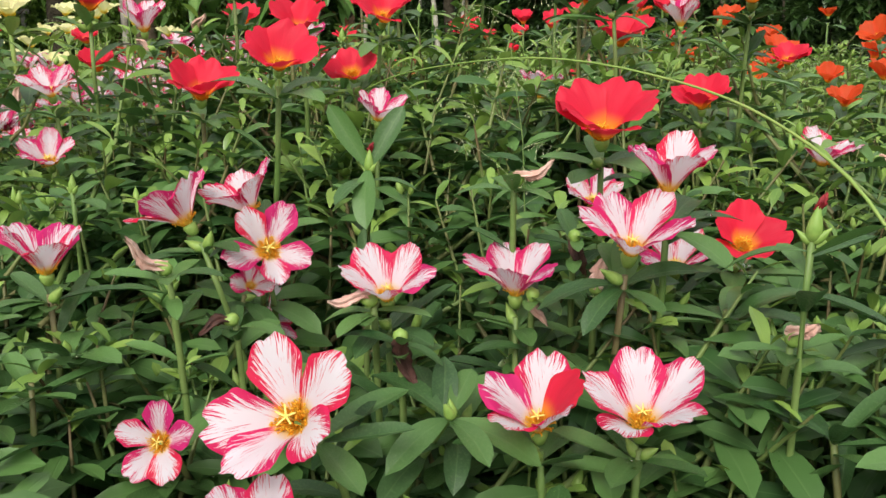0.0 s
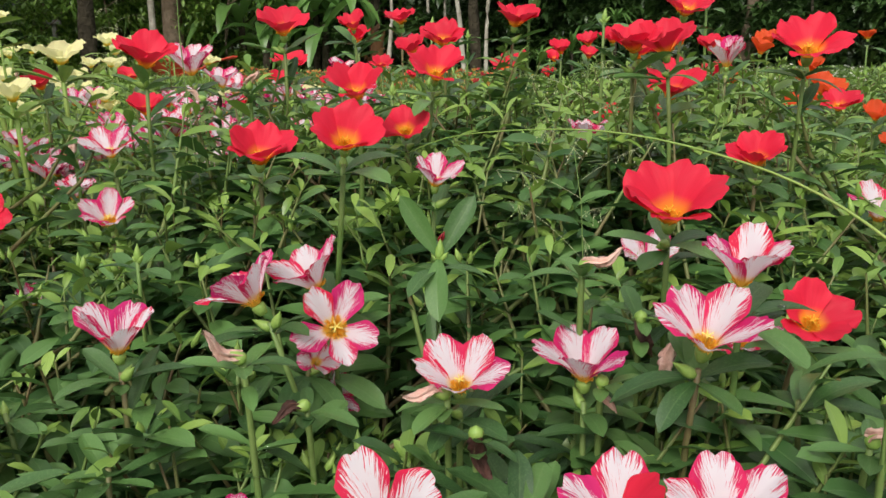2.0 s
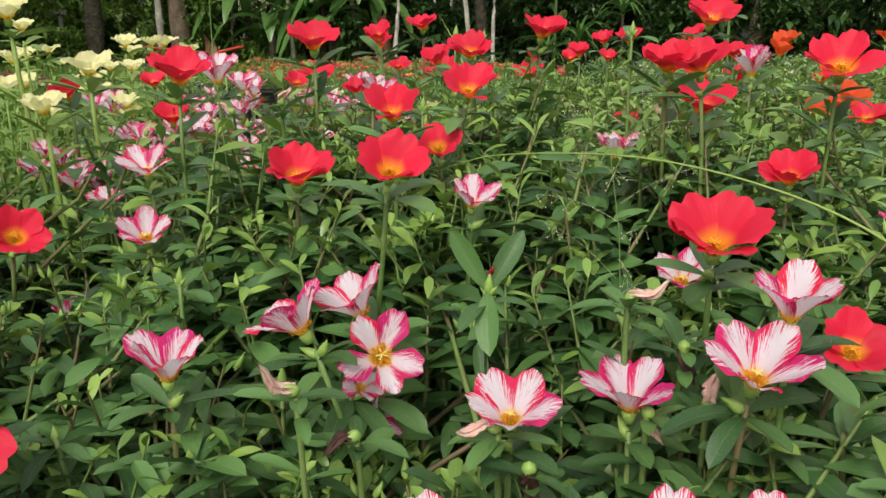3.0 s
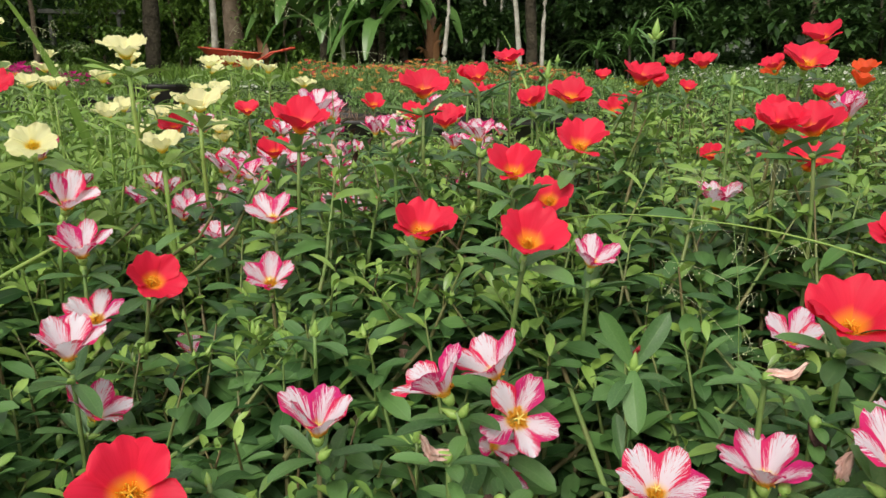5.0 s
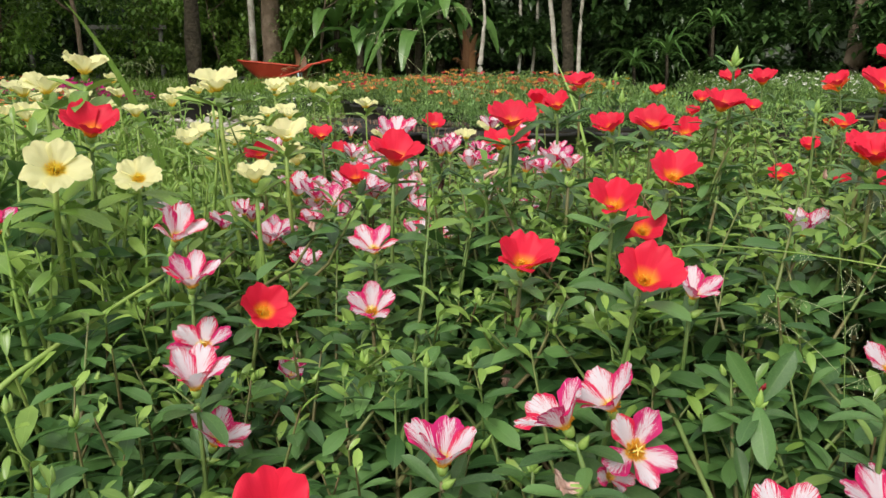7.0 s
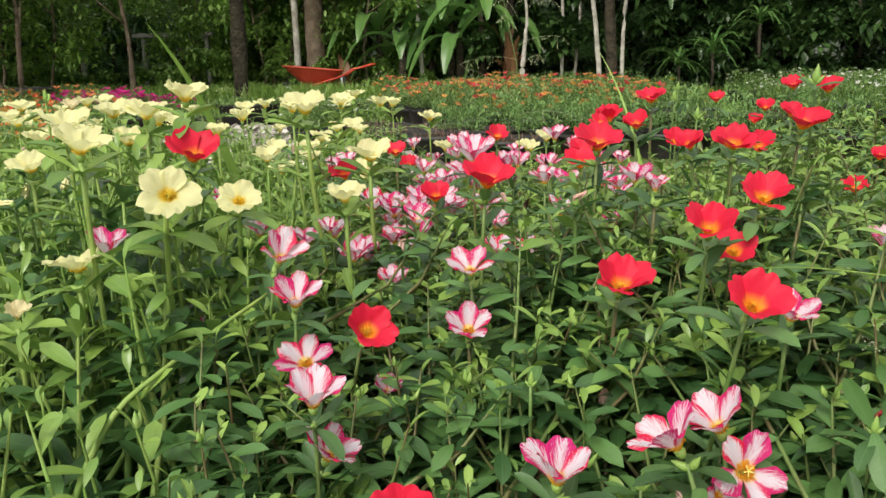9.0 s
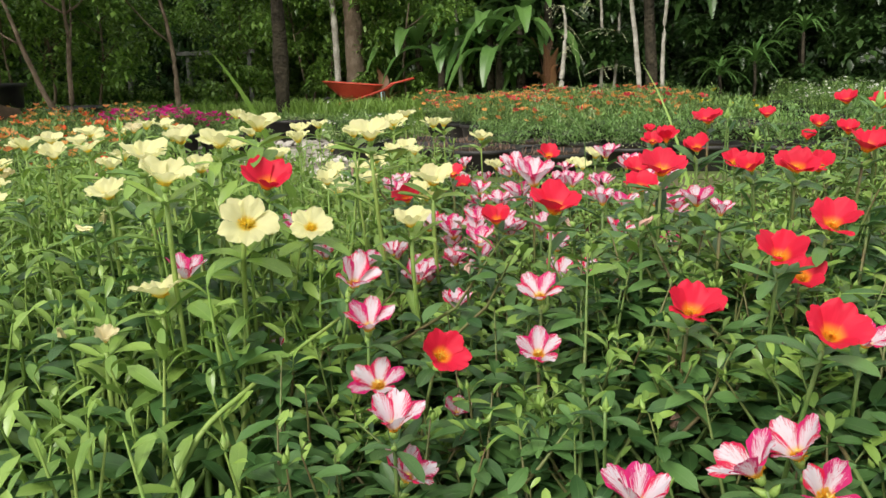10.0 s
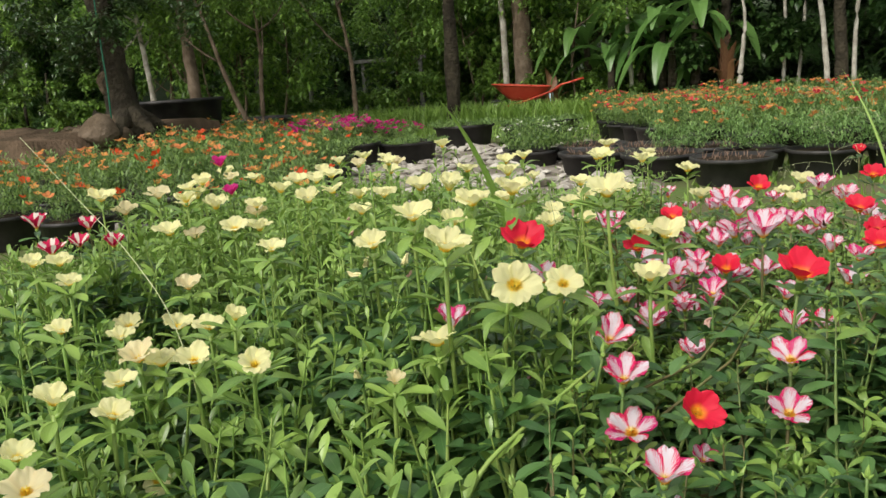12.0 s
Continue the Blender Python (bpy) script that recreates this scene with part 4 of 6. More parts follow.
def tuft_mesh(name, seed, radius, high, many, leaf, size):
    """A mound of small narrow leaves on thin stems."""
    r = np.random.RandomState(seed)
    grid, gf, gu = [np.array(a) for a in leaf_points(3, 3, 1.0, 0.27, 0.3, 0.3)]
    V, F, U, n = [], [], [], 0
    for k in range(many):
        a, d = r.uniform(0, 6.283), radius * math.sqrt(r.uniform(0, 1))
        if k % 70 == 0:
            sx, sy, top = d * math.cos(a), d * math.sin(a), high * (1 - 0.4 * (d / radius) ** 2) * r.uniform(0.75, 1.35)
        s = r.uniform(0.15, 1.0)
        d, h = 0.0, top * s
        ox, oy = r.normal(0, 0.028, 2) + np.array((sx, sy)) * (0.55 + 0.45 * s)
        rise, turn, s = np.radians(r.uniform(-10, 75)), r.uniform(0, 6.283), size * r.uniform(0.6, 1.3)
        p = grid * s
        c, q = np.cos(rise), np.sin(rise)
        p = np.c_[p[:, 0], p[:, 1] * c - p[:, 2] * q, p[:, 1] * q + p[:, 2] * c]
        c, q = np.cos(turn), np.sin(turn)
        p = np.c_[p[:, 0] * c - p[:, 1] * q, p[:, 0] * q + p[:, 1] * c, p[:, 2]] + np.array((ox, oy, h))
        V.append(p); F += (gf + n).tolist(); U.append(gu); n += len(p)
    return solid(name, np.concatenate(V), F, leaf, np.concatenate(U))


def dots_mesh(name, seed, radius, high, many, petal, size):
    """Small open five-petalled blossoms over a mound."""
    r = random.Random(seed)
    pieces = []
    for k in range(many):
        a, d = r.uniform(0, 6.283), radius * math.sqrt(r.random())
        at = Vector((d * math.cos(a), d * math.sin(a), high * (1 - 0.45 * (d / radius) ** 2) + r.uniform(-0.02, 0.05)))
        m = Matrix.Translation(at) @ axes(Vector((r.uniform(-0.5, 0.5), r.uniform(-0.7, 0.2), 1)).normalized(), r.uniform(0, 72))
        s = size * r.uniform(0.7, 1.2)
        for i in range(5):
            w = i * 1.2566
            tip = [(0, 0, 0), (0.8 * math.cos(w - 0.55), 0.8 * math.sin(w - 0.55), 0.45), (0.95 * math.cos(w), 0.95 * math.sin(w), 0.6), (0.8 * math.cos(w + 0.55), 0.8 * math.sin(w + 0.55), 0.45)]
            pieces.append(([m @ (Vector(p) * s) for p in tip], [(0, 1, 2, 3)], [(0.5, 0.2), (0, 0.7), (0.5, 1), (1, 0.7)]))
    v, f, w = joined(*pieces)
    me = solid(name, v, f, petal, w)
    if isinstance(petal, tuple):
        for k in range(many):
            sort = r.choice((0, 0, 0, 1, 1, 2))
            for p in me.polygons[k * 5:k * 5 + 5]:
                p.material_index = sort
    return me


def potted(radius, high, leafy_high, petal, seed, label, many, colour, leaf=None):
    """A black pot with its soil, a mound of leaves and small blossoms, built once and copied."""
    thing = base("potted_plant", 0, 0, 0, label, "potted plant", colour + " potted plants")
    part("pot", pot_mesh(radius, high), thing, None, "black plastic pot with a rolled rim")
    part("soil", solid("soil", *spin([(0.0, high - 0.025), (radius * 0.5, high - 0.02), (radius * 0.94, high - 0.027)], 20)[:2], SOIL), thing)
    fol = part("foliage", tuft_mesh("foliage", seed, radius * 1.45, leafy_high, 1900, leaf or FEATHER, 0.038), thing, Matrix.Translation((0, 0, high - 0.02)))
    tagged(fol, kind="stuff")
    if many:
        cover = part("flower_cover", dots_mesh("flower_cover", seed, radius * 1.4, leafy_high, many, petal, 0.018 if petal is WHITE else 0.036), fol)
        tagged(cover, kind="stuff")
    return thing


def pots(make, places):
    """The first pot is moved to its place, the others are copies of it."""
    first = True
    for x, y, turn, size in places:
        m = pose(x, y, 0, 0, 0, turn)
        if first:
            make.matrix_basis, first = m @ Matrix.Diagonal((size, size, size, 1)), False
        else:
            copy_thing(make, m).scale = (size, size, size)


def block(x0, x1, y0, y1, gap, seed):
    r = random.Random(seed)
    out = []
    for j in range(int((y1 - y0) / gap) + 1):
        for i in range(int((x1 - x0) / gap) + 1):
            out.append((x0 + i * gap + (j % 2) * gap / 2 + r.uniform(-0.03, 0.03), y0 + j * gap + r.uniform(-0.03, 0.03), r.uniform(0, 360), r.uniform(0.85, 1.15)))
    return out


def where(places, keep):
    return [p for p in places if keep(p[0], p[1])]


def stubble_mesh(name, seed, radius, many):
    """Short dry brown stalks left standing after a cut."""
    r = random.Random(seed)
    pieces = []
    for k in range(many):
        a, d, h = r.uniform(0, 6.283), radius * math.sqrt(r.random()), r.uniform(0.015, 0.065)
        foot = Vector((d * math.cos(a), d * math.sin(a), -0.01))
        tip = foot + Vector((r.uniform(-0.03, 0.03), r.uniform(-0.03, 0.03), h))
        pieces.append(tube([foot, foot.lerp(tip, 0.5) + Vector((0.004, 0, 0)), tip], (0.004, 0.0035, 0.002), 4))
    v, f, w = joined(*pieces)
    return solid(name, v, f, TWIG, w)


def stubble_pot(radius, high, seed):
    thing = base("potted_plant", 0, 0, 0, "wide black pot with cut brown stalks in dark soil", "potted plant", "cut-back potted plants")
    part("pot", pot_mesh(radius, high), thing, None, "black plastic pot with a rolled rim")
    part("soil", solid("soil", *spin([(0.0, high - 0.022), (radius * 0.5, high - 0.015), (radius * 0.96, high - 0.025)], 20)[:2], SOIL), thing)
    tagged(part("stubble", stubble_mesh("stubble", seed, radius * 0.88, 45), thing, Matrix.Translation((0, 0, high - 0.02))), kind="stuff")
    return thing


pots(potted(0.24, 0.22, 0.22, (CORAL, PALE_ORANGE, ORANGE), 11, "bushy potted plant with orange blossoms", 10, "orange"), where(block(-9.0, -2.2, 3.0, 9.2, 0.62, 1), lambda x, y: max(-1.5 * y - 0.6, -6.5 if y < 6.6 else -9) < x < -0.3 - 0.68 * y and not (x > -5.5 and y > 6.1)))
pots(potted(0.24, 0.22, 0.25, (PALE_ORANGE, CORAL, PINK_RED), 12, "bushy potted plant dotted with orange-red blossoms", 14, "orange-red"), where(block(-3.6, 0.0, 6.95, 12.2, 0.56, 2), lambda x, y: x > 0.3 - 0.31 * y))
pots(potted(0.24, 0.22, 0.21, MAGENTA, 13, "low potted plant with magenta blossoms", 46, "magenta"), block(-5.35, -4.35, 7.15, 8.1, 0.52, 3))
pots(potted(0.22, 0.16, 0.26, WHITE, 14, "loose potted plant with small white blossoms", 14, "white"), [(-2.55, 6.45, 10, 1.0), (-2.75, 6.85, 140, 0.95), (-2.3, 6.75, 250, 0.9)])
pots(potted(0.26, 0.18, 0.30, WHITE, 17, "black pot with a bright green feathery bushy plant", 0, "green", NEEDLE), [(-1.3, 6.2, 70, 0.85), (-0.76, 6.1, 10, 0.95), (-0.27, 6.0, 130, 0.95), (0.24, 6.05, 200, 1.0), (0.75, 6.0, 300, 1.0), (1.3, 5.9, 60, 1.0)])
pots(potted(0.24, 0.20, 0.20, SUNNY, 18, "low potted plant with a few bright yellow blossoms", 3, "bright yellow"), block(0.45, 1.0, 8.1, 11.0, 0.72, 9))
pots(potted(0.24, 0.22, 0.25, WHITE, 15, "bushy potted plant with small white blossoms", 16, "white"), block(1.6, 5.0, 7.4, 12.0, 0.66, 5))
pots(stubble_pot(0.28, 0.19, 16), [(-1.86, 5.95, 0, 1.0), (-1.33, 5.75, 50, 1.0), (-0.82, 5.5, 100, 0.95), (-2.05, 6.55, 160, 1.0), (-1.5, 6.4, 210, 1.0), (-1.05, 6.3, 20, 0.95), (-0.02, 7.55, 70, 1.1), (0.62, 7.5, 110, 1.1), (1.25, 7.4, 10, 1.1)])
pots(potted(0.30, 0.24, 0.05, WHITE, 16, "wide black pot with only short seedlings in it", 0, "empty"), [(-4.52, 6.62, 0, 1.05), (-4.02, 6.95, 60, 0.95), (-4.10, 8.5, 120, 1.15), (-3.48, 8.95, 170, 1.0), (-3.38, 9.9, 200, 0.9), (-4.9, 6.9, 200, 0.9)])


def grass_strip(name, x0, x1, y0, y1, many, high, label):
    """Short bent grass blades over a stretch of lawn, joined."""
    r = np.random.RandomState(many)
    V, F, U, n = [], [], [], 0
    for k in range(many):
        x, y, a = r.uniform(x0, x1), r.uniform(y0, y1), r.uniform(0, 6.283)
        h, w, b = high * r.uniform(0.3, 1.2), 0.010 * r.uniform(0.6, 1.6), high * r.uniform(0.1, 1.1)
        c, q = math.cos(a), math.sin(a)
        V += [(x - c * w, y - q * w, 0), (x + c * w, y + q * w, 0), (x + c * w * 0.7 - q * b * 0.4, y + q * w * 0.7 + c * b * 0.4, h * 0.6), (x - c * w * 0.7 - q * b * 0.4, y - q * w * 0.7 + c * b * 0.4, h * 0.6), (x - q * b, y + c * b, h)]
        F += [(n, n + 1, n + 2, n + 3), (n + 3, n + 2, n + 4)]
        U += [(0, 0), (1, 0), (1, 0.6), (0, 0.6), (0.5, 1)]
        n += 5
    return tagged(new(name, solid(name, V, F, GRASS, U)), label, "grass", kind="stuff")


grass_strip("grass", -16, 6, 9.5, 17, 26000, 0.16, "bright green lawn grass in front of the trees")
grass_strip("tall_lawn_grass", -11, -2.0, 11.4, 13.1, 14000, 0.36, "taller grass in front of the wheelbarrow")
grass_strip("grass", -9, 6, 2.2, 9.5, 9000, 0.06, "short weeds growing between the pots")


# ---- the wheelbarrow ----
def wheelbarrow(x, y, turn):
    """Side on: the tub narrows to the wheel at -x, the grips point to +x."""
    thing = base("wheelbarrow", x, y, 0, "red metal wheelbarrow parked on the lawn, seen from its side", "wheelbarrow", turn=turn)
    def rim(u):
        a = 2 * math.pi * u
        c, s = math.cos(a), math.sin(a)
        return (math.copysign(abs(c) ** 0.6, c), math.copysign(abs(s) ** 0.6, s))
    def place(u, v):
        c, s = rim(u)
        long, side, z = 0.26 + 0.26 * v, 0.16 + 0.14 * v, 0.34 + 0.26 * v + 0.05 * v * (-c)
        return (c * long - 0.06 * v - 0.12, s * side, z)
    v, f, w = sheet(33, 6, place)
    floor_ = len(v)
    v.append((-0.12, 0, 0.34))
    f += [(i + 1, i, floor_) for i in range(32)]
    w.append((0.5, 0))
    v2, f2, w2 = sheet(33, 6, lambda u, t: tuple(Vector(place(u, t)) * 0.985 + Vector((0, 0, 0.012))))
    lip = tube([place(k / 24, 1) for k in range(25)], [0.012] * 25, 6)
    part("tub", solid("tub", *joined((v, f, w), (v2, [q[::-1] for q in f2], w2), lip)[:2], BARROW), thing)
    for s in (-1, 1):
        h = part("handle", solid("handle", *tube([(-0.62, 0.05 * s, 0.22), (-0.1, 0.17 * s, 0.33), (0.36, 0.24 * s, 0.47), (0.52, 0.265 * s, 0.575), (0.66, 0.28 * s, 0.60), (0.84, 0.29 * s, 0.645)], [0.017] * 6, 8)[:2], BARROW), thing)
        part("grip", solid("grip", *tube([(0.72, 0.284 * s, 0.614), (0.88, 0.293 * s, 0.654)], [0.021, 0.021], 8)[:2], BARROW), h)
        part("leg", solid("leg", *tube([(0.33, 0.235 * s, 0.44), (0.36, 0.24 * s, 0.02), (0.24, 0.23 * s, 0.015)], [0.018] * 3, 8)[:2], LEG_PAINT), thing, None, "pale blue painted steel leg")
    part("brace", solid("brace", *tube([(0.33, -0.24, 0.12), (0.33, 0.24, 0.12)], [0.01, 0.01], 6)[:2], STEEL), thing)
    wheel = part("wheel", solid("wheel", *spin([(0.03, -0.03), (0.03, 0.03), (0.12, 0.012), (0.13, 0.0), (0.12, -0.012), (0.03, -0.03)], 24)[:2], STEEL), thing, pose(-0.64, 0, 0.19, 90, 0, 0))
    part("tyre", solid("tyre", *spin([(0.13, -0.03), (0.165, -0.035), (0.19, 0.0), (0.165, 0.035), (0.13, 0.03), (0.13, -0.03)], 28)[:2], RUBBER), wheel)
    return thing


wheelbarrow(-5.03, 13.6, 12)


# ---- trees and shrubs ----
def leaf_ball(name, seed, many, spread, size, material, narrow=0.45, gaps=True):
    """A crown: leaves in uneven clumps within spread (x, y, z half-sizes)."""
    r = np.random.RandomState(seed)
    grid, gf, gu = [np.array(a) for a in leaf_points(3, 3, 1.0, narrow, 0.35, 0.3)]
    clumps = r.uniform(-1, 1, (max(6, many // 190), 3)) * np.array(spread)
    V, F, U, n = [], [], [], 0
    for k in range(many):
        at = clumps[r.randint(len(clumps))] + r.normal(0, 0.095, 3) * np.array(spread)
        rise, turn, s = np.radians(r.uniform(-60, 40)), r.uniform(0, 6.283), size * r.uniform(0.6, 1.4)
        p = grid * s
        c, q = np.cos(rise), np.sin(rise)
        p = np.c_[p[:, 0], p[:, 1] * c - p[:, 2] * q, p[:, 1] * q + p[:, 2] * c]
        c, q = np.cos(turn), np.sin(turn)
        p = np.c_[p[:, 0] * c - p[:, 1] * q, p[:, 0] * q + p[:, 1] * c, p[:, 2]] + at
        V.append(p); F += (gf + n).tolist(); U.append(gu); n += len(p)
    return solid(name, np.concatenate(V), F, material, np.concatenate(U))


CROWNS = [leaf_ball("crown", 30 + i, 4200, (1.5, 1.3, 1.5), 0.125, TREE_LEAF) for i in range(3)]
# Crown in the darkened leaf, its shade painted into the colour.
SHADE_CROWN = leaf_ball("crown", 34, 4200, (1.5, 1.3, 1.5), 0.125, SHADE_LEAF)
BUSHES = [leaf_ball("leafage", 40 + i, 3000, (1.1, 0.9, 1.0), 0.16, SHRUB_LEAF) for i in range(3)]
# Shrubs in the darkened leaf, for the parts that lie in shade.
SHADE_BUSHES = [leaf_ball("leafage", 45 + i, 2600, (1.1, 0.9, 1.0), 0.17, SHADE_LEAF) for i in range(3)]
# High crowns out of view, added to block sky light; the last two densest.
HIGH = [leaf_ball("crown", 50 + i, (2600, 2600, 4800, 4800)[i], (2.4, 2.0, 1.6), 0.22, TREE_LEAF) for i in range(4)]


def tree(x, y, high, radius, lean, bark, crown, at, label, limbs=3, seed=0, wide=1.0):
    """A tapered trunk with limbs, and a crown that hangs at a height."""
    r = random.Random(seed)
    thing = base("tree", x, y, 0, label, "tree", "trees behind the garden")
    points = [Vector((lean[0] * s * high + 0.06 * math.sin(5 * s + seed), lean[1] * s * high, s * high - 0.05 * (s == 0))) for s in (k / 9 for k in range(10))]
    fine = [points[k].lerp(points[k + 1], q / 3) for k in range(9) for q in range(3)] + [points[-1]]
    v, f, w = tube(fine, [radius * (1.05 - 0.0225 * k + 0.3 * math.exp(-k)) for k in range(28)], 14)
    v = [p + radius * Vector((0.28 * noise.noise(p * 5 + Vector((seed, 0, 0))) + 0.14 * noise.noise(p * 17), 0.28 * noise.noise(p * 5 + Vector((0, seed, 7))), 0)) for p in v]
    part("trunk", solid("trunk", v, f, bark, w), thing)
    for k in range(limbs):
        s = r.randrange(4, 9)
        a = r.uniform(0, 6.283)
        out = points[s] + Vector((math.cos(a), math.sin(a) * 0.6, 0.9)) * r.uniform(0.5, 1.1)
        part("limb", solid("limb", *tube(bent(points[s], out, points[s] + Vector((math.cos(a) * 0.4, math.sin(a) * 0.3, 0.2)), 5), [radius * 0.45, radius * 0.38, radius * 0.3, radius * 0.22, radius * 0.12], 7)[:2], bark), thing)
    if crown is not None:
        part("crown", crown, thing, Matrix.Translation(points[-1] + Vector((0, 0, at - high))) @ pose(0, 0, 0, 0, 0, r.uniform(0, 360)) @ Matrix.Diagonal((wide, wide, wide, 1)))
    return thing


TREES = (
    # x, y, height, radius, lean, bark, crown, crown height, label
    (-9.33, 9.93, 6.2, 0.10, (-0.08, 0.0), BARK, 7, 6.0, "slender brown tree leaning over the lawn"),
    (-10.1, 9.75, 3.6, 0.05, (-0.05, 0.02), BARK_PALE, 7, 3.5, "thin pale-barked tree beside the dark tank"),
    (-10.35, 9.5, 3.4, 0.05, (-0.08, 0.02), BARK_PALE, 2, 3.5, "thin pale-barked tree beside the dark tank"),
    (-6.94, 8.44, 2.2, 0.038, (-0.50, 0.05), BARK, 0, 2.6, "young sapling leaning far to one side"),
    (-6.90, 8.50, 2.0, 0.035, (-0.04, 0.0), BARK, 1, 2.6, "young upright sapling with a light crown"),
    (-7.5, 11.8, 2.4, 0.045, (-0.12, 0.0), BARK, 2, 2.5, "young sapling with a light crown"),
    (-5.68, 11.7, 7.2, 0.11, (-0.03, 0.02), BARK_DARK, 1, 7.0, "dark mossy tree trunk with leafy crown"),
    (-6.0, 14.8, 7.6, 0.065, (-0.02, 0.0), BARK_PALE, 2, 7.7, "pale straight tree trunk at the edge of the thicket"),
    (-5.7, 15.0, 7.6, 0.19, (0.0, 0.0), BARK, 0, 7.7, "thick brown tree trunk at the edge of the thicket"),
    (-3.47, 14.5, 5.3, 0.04, (-0.01, 0.0), BARK_PALE, 1, 5.4, "slim pale tree overgrown with climbing leaves"),
    (-1.52, 13.8, 1.75, 0.048, (-0.05, 0.0), BARK_PALE, None, 4.2, "bare white broken tree stump"),
    (-1.9, 14.6, 5.3, 0.09, (0.0, 0.0), BARK_DARK, 2, 5.4, "dark tree trunk in deep shade"),
    (-0.98, 14.8, 4.2, 0.03, (-0.05, 0.0), BARK_PALE, None, 4.2, "thin grey-barked sapling trunk"),
    (-0.85, 14.9, 5.3, 0.028, (0.06, 0.0), BARK_PALE, 0, 5.4, "thin grey-barked sapling trunk"),
    (-0.36, 13.8, 5.3, 0.042, (-0.07, 0.0), BARK_PALE, 1, 5.4, "white-barked slim tree in front of the thicket"),
    (-0.14, 13.9, 5.3, 0.10, (-0.01, 0.0), BARK_DARK, 5, 5.6, "dark brown tree trunk beside white-barked ones"),
    (0.06, 13.8, 4.2, 0.035, (0.03, 0.0), BARK_PALE, None, 4.4, "white-barked slim tree in front of the thicket"),
    (4.5, 14.3, 5.3, 0.17, (0.04, 0.0), BARK, 6, 5.6, "pale brown tree trunk at the thicket's edge"),
)
for i, (x, y, high, radius, lean, bark, crown, at, label) in enumerate(TREES):
    tree(x, y, high, radius, lean, bark, None if crown is None else (CROWNS + HIGH + [SHADE_CROWN])[crown], at, label, 3 if crown is not None else 0, i, 0.55 if high < 2.5 else 1.0)


def old_tree(x, y):
    """The big gnarled tree, with a burl and spreading roots."""
    thing = base("old_tree", x, y, 0.45, "big gnarled old tree with a burl and bulging roots", "tree")
    points = [Vector((-0.10 * s * 4 - 0.25 * s * s, 0, 4.2 * s - 0.1)) for s in (k / 11 for k in range(12))]
    v, f, w = tube(points, [0.32, 0.19, 0.155, 0.135, 0.135, 0.14, 0.15, 0.15, 0.14, 0.13, 0.12, 0.11], 24)
    v = [p + Vector((noise.noise(p * 2.5), noise.noise(p * 2.5 + Vector((9, 0, 0))), 0)) * 0.07 + Vector((noise.noise(p * 9), noise.noise(p * 9 + Vector((5, 0, 0))), 0)) * 0.035 for p in v]
    part("trunk", solid("trunk", v, f, BARK_DARK, w), thing)
    r = random.Random(4)
    for k in range(6):
        a = k * 1.05 + r.uniform(-0.2, 0.2)
        far = r.uniform(0.4, 0.75)
        part("root", solid("root", *tube(bent((0, 0, 0.24), (math.cos(a) * far, math.sin(a) * far, -0.03), (math.cos(a) * 0.3, math.sin(a) * 0.3, 0.12), 7), [0.12, 0.11, 0.09, 0.08, 0.06, 0.045, 0.02], 9)[:2], BARK_DARK), thing)
    ring = []
    for k in range(20):
        a = 2 * math.pi * k / 20
        for q in range(10):
            c = 2 * math.pi * q / 10
            p = Vector(((0.11 + 0.065 * math.cos(c)) * math.cos(a), 0.09 * math.sin(c), (0.10 + 0.075 * math.cos(c)) * math.sin(a)))
            ring.append(p + 0.05 * noise.noise_vector(p * 7))
    faces = [(k * 10 + q, k * 10 + (q + 1) % 10, (k + 1) % 20 * 10 + (q + 1) % 10, (k + 1) % 20 * 10 + q) for k in range(20) for q in range(10)]
    part("burl", solid("burl", ring, faces, BARK), thing, pose(-0.075, -0.085, 0.56, 12, 0, 47) @ Matrix.Diagonal((0.8, 0.8, 0.9, 1)), "swollen ring-shaped burl round a dark hollow")
    # Solid dark lump stands in for the shade inside the burl.
    bv, bf, bw = egg(0.30, 0.12, 0.1, 14, 10)
    part("hollow", solid("hollow", [Vector(p) for p in bv], bf, BARK_DARK, bw), thing, pose(-0.06, -0.07, 0.44, 0, 0, 0))
    for k in range(9):
        a, d = r.uniform(2.6, 5.2), r.uniform(0.2, 0.75)
        lv, lf, lw = egg(r.uniform(0.22, 0.4), r.uniform(0.12, 0.2), 0.3, 14, 9)
        lv = [Vector(p) + 0.05 * noise.noise_vector(Vector(p) * 6 + Vector((k, 0, 0))) for p in lv]
        part("root_bulge", solid("root_bulge", lv, lf, BARK if k % 3 else BARK_DARK, lw), thing, pose(d * math.cos(a), d * math.sin(a), -0.10, r.uniform(-20, 20), r.uniform(-20, 20), 0), "lumpy brown root bulging from the earth")
    for k in range(3):
        a = (2.4, 0.3, 1.2)[k]
        tip = points[8] + Vector((math.cos(a) * 1.4, -0.3 * k, 1.0))
        part("limb", solid("limb", *tube(bent(points[7], tip, points[8] + Vector((math.cos(a) * 0.7, 0, 0.1)), 6), [0.15, 0.13, 0.11, 0.09, 0.07, 0.04], 9)[:2], BARK_DARK), thing)
    part("crown", HIGH[0], thing, Matrix.Translation((-0.6, 0, 4.6)))
    # Sprays use the darkened leaf, so this corner's shade is in their colour.
    part("low_spray", SHADE_CROWN, thing, Matrix.Translation((-0.9, -0.35, 1.35)) @ Matrix.Diagonal((0.75, 0.5, 0.45, 1)))
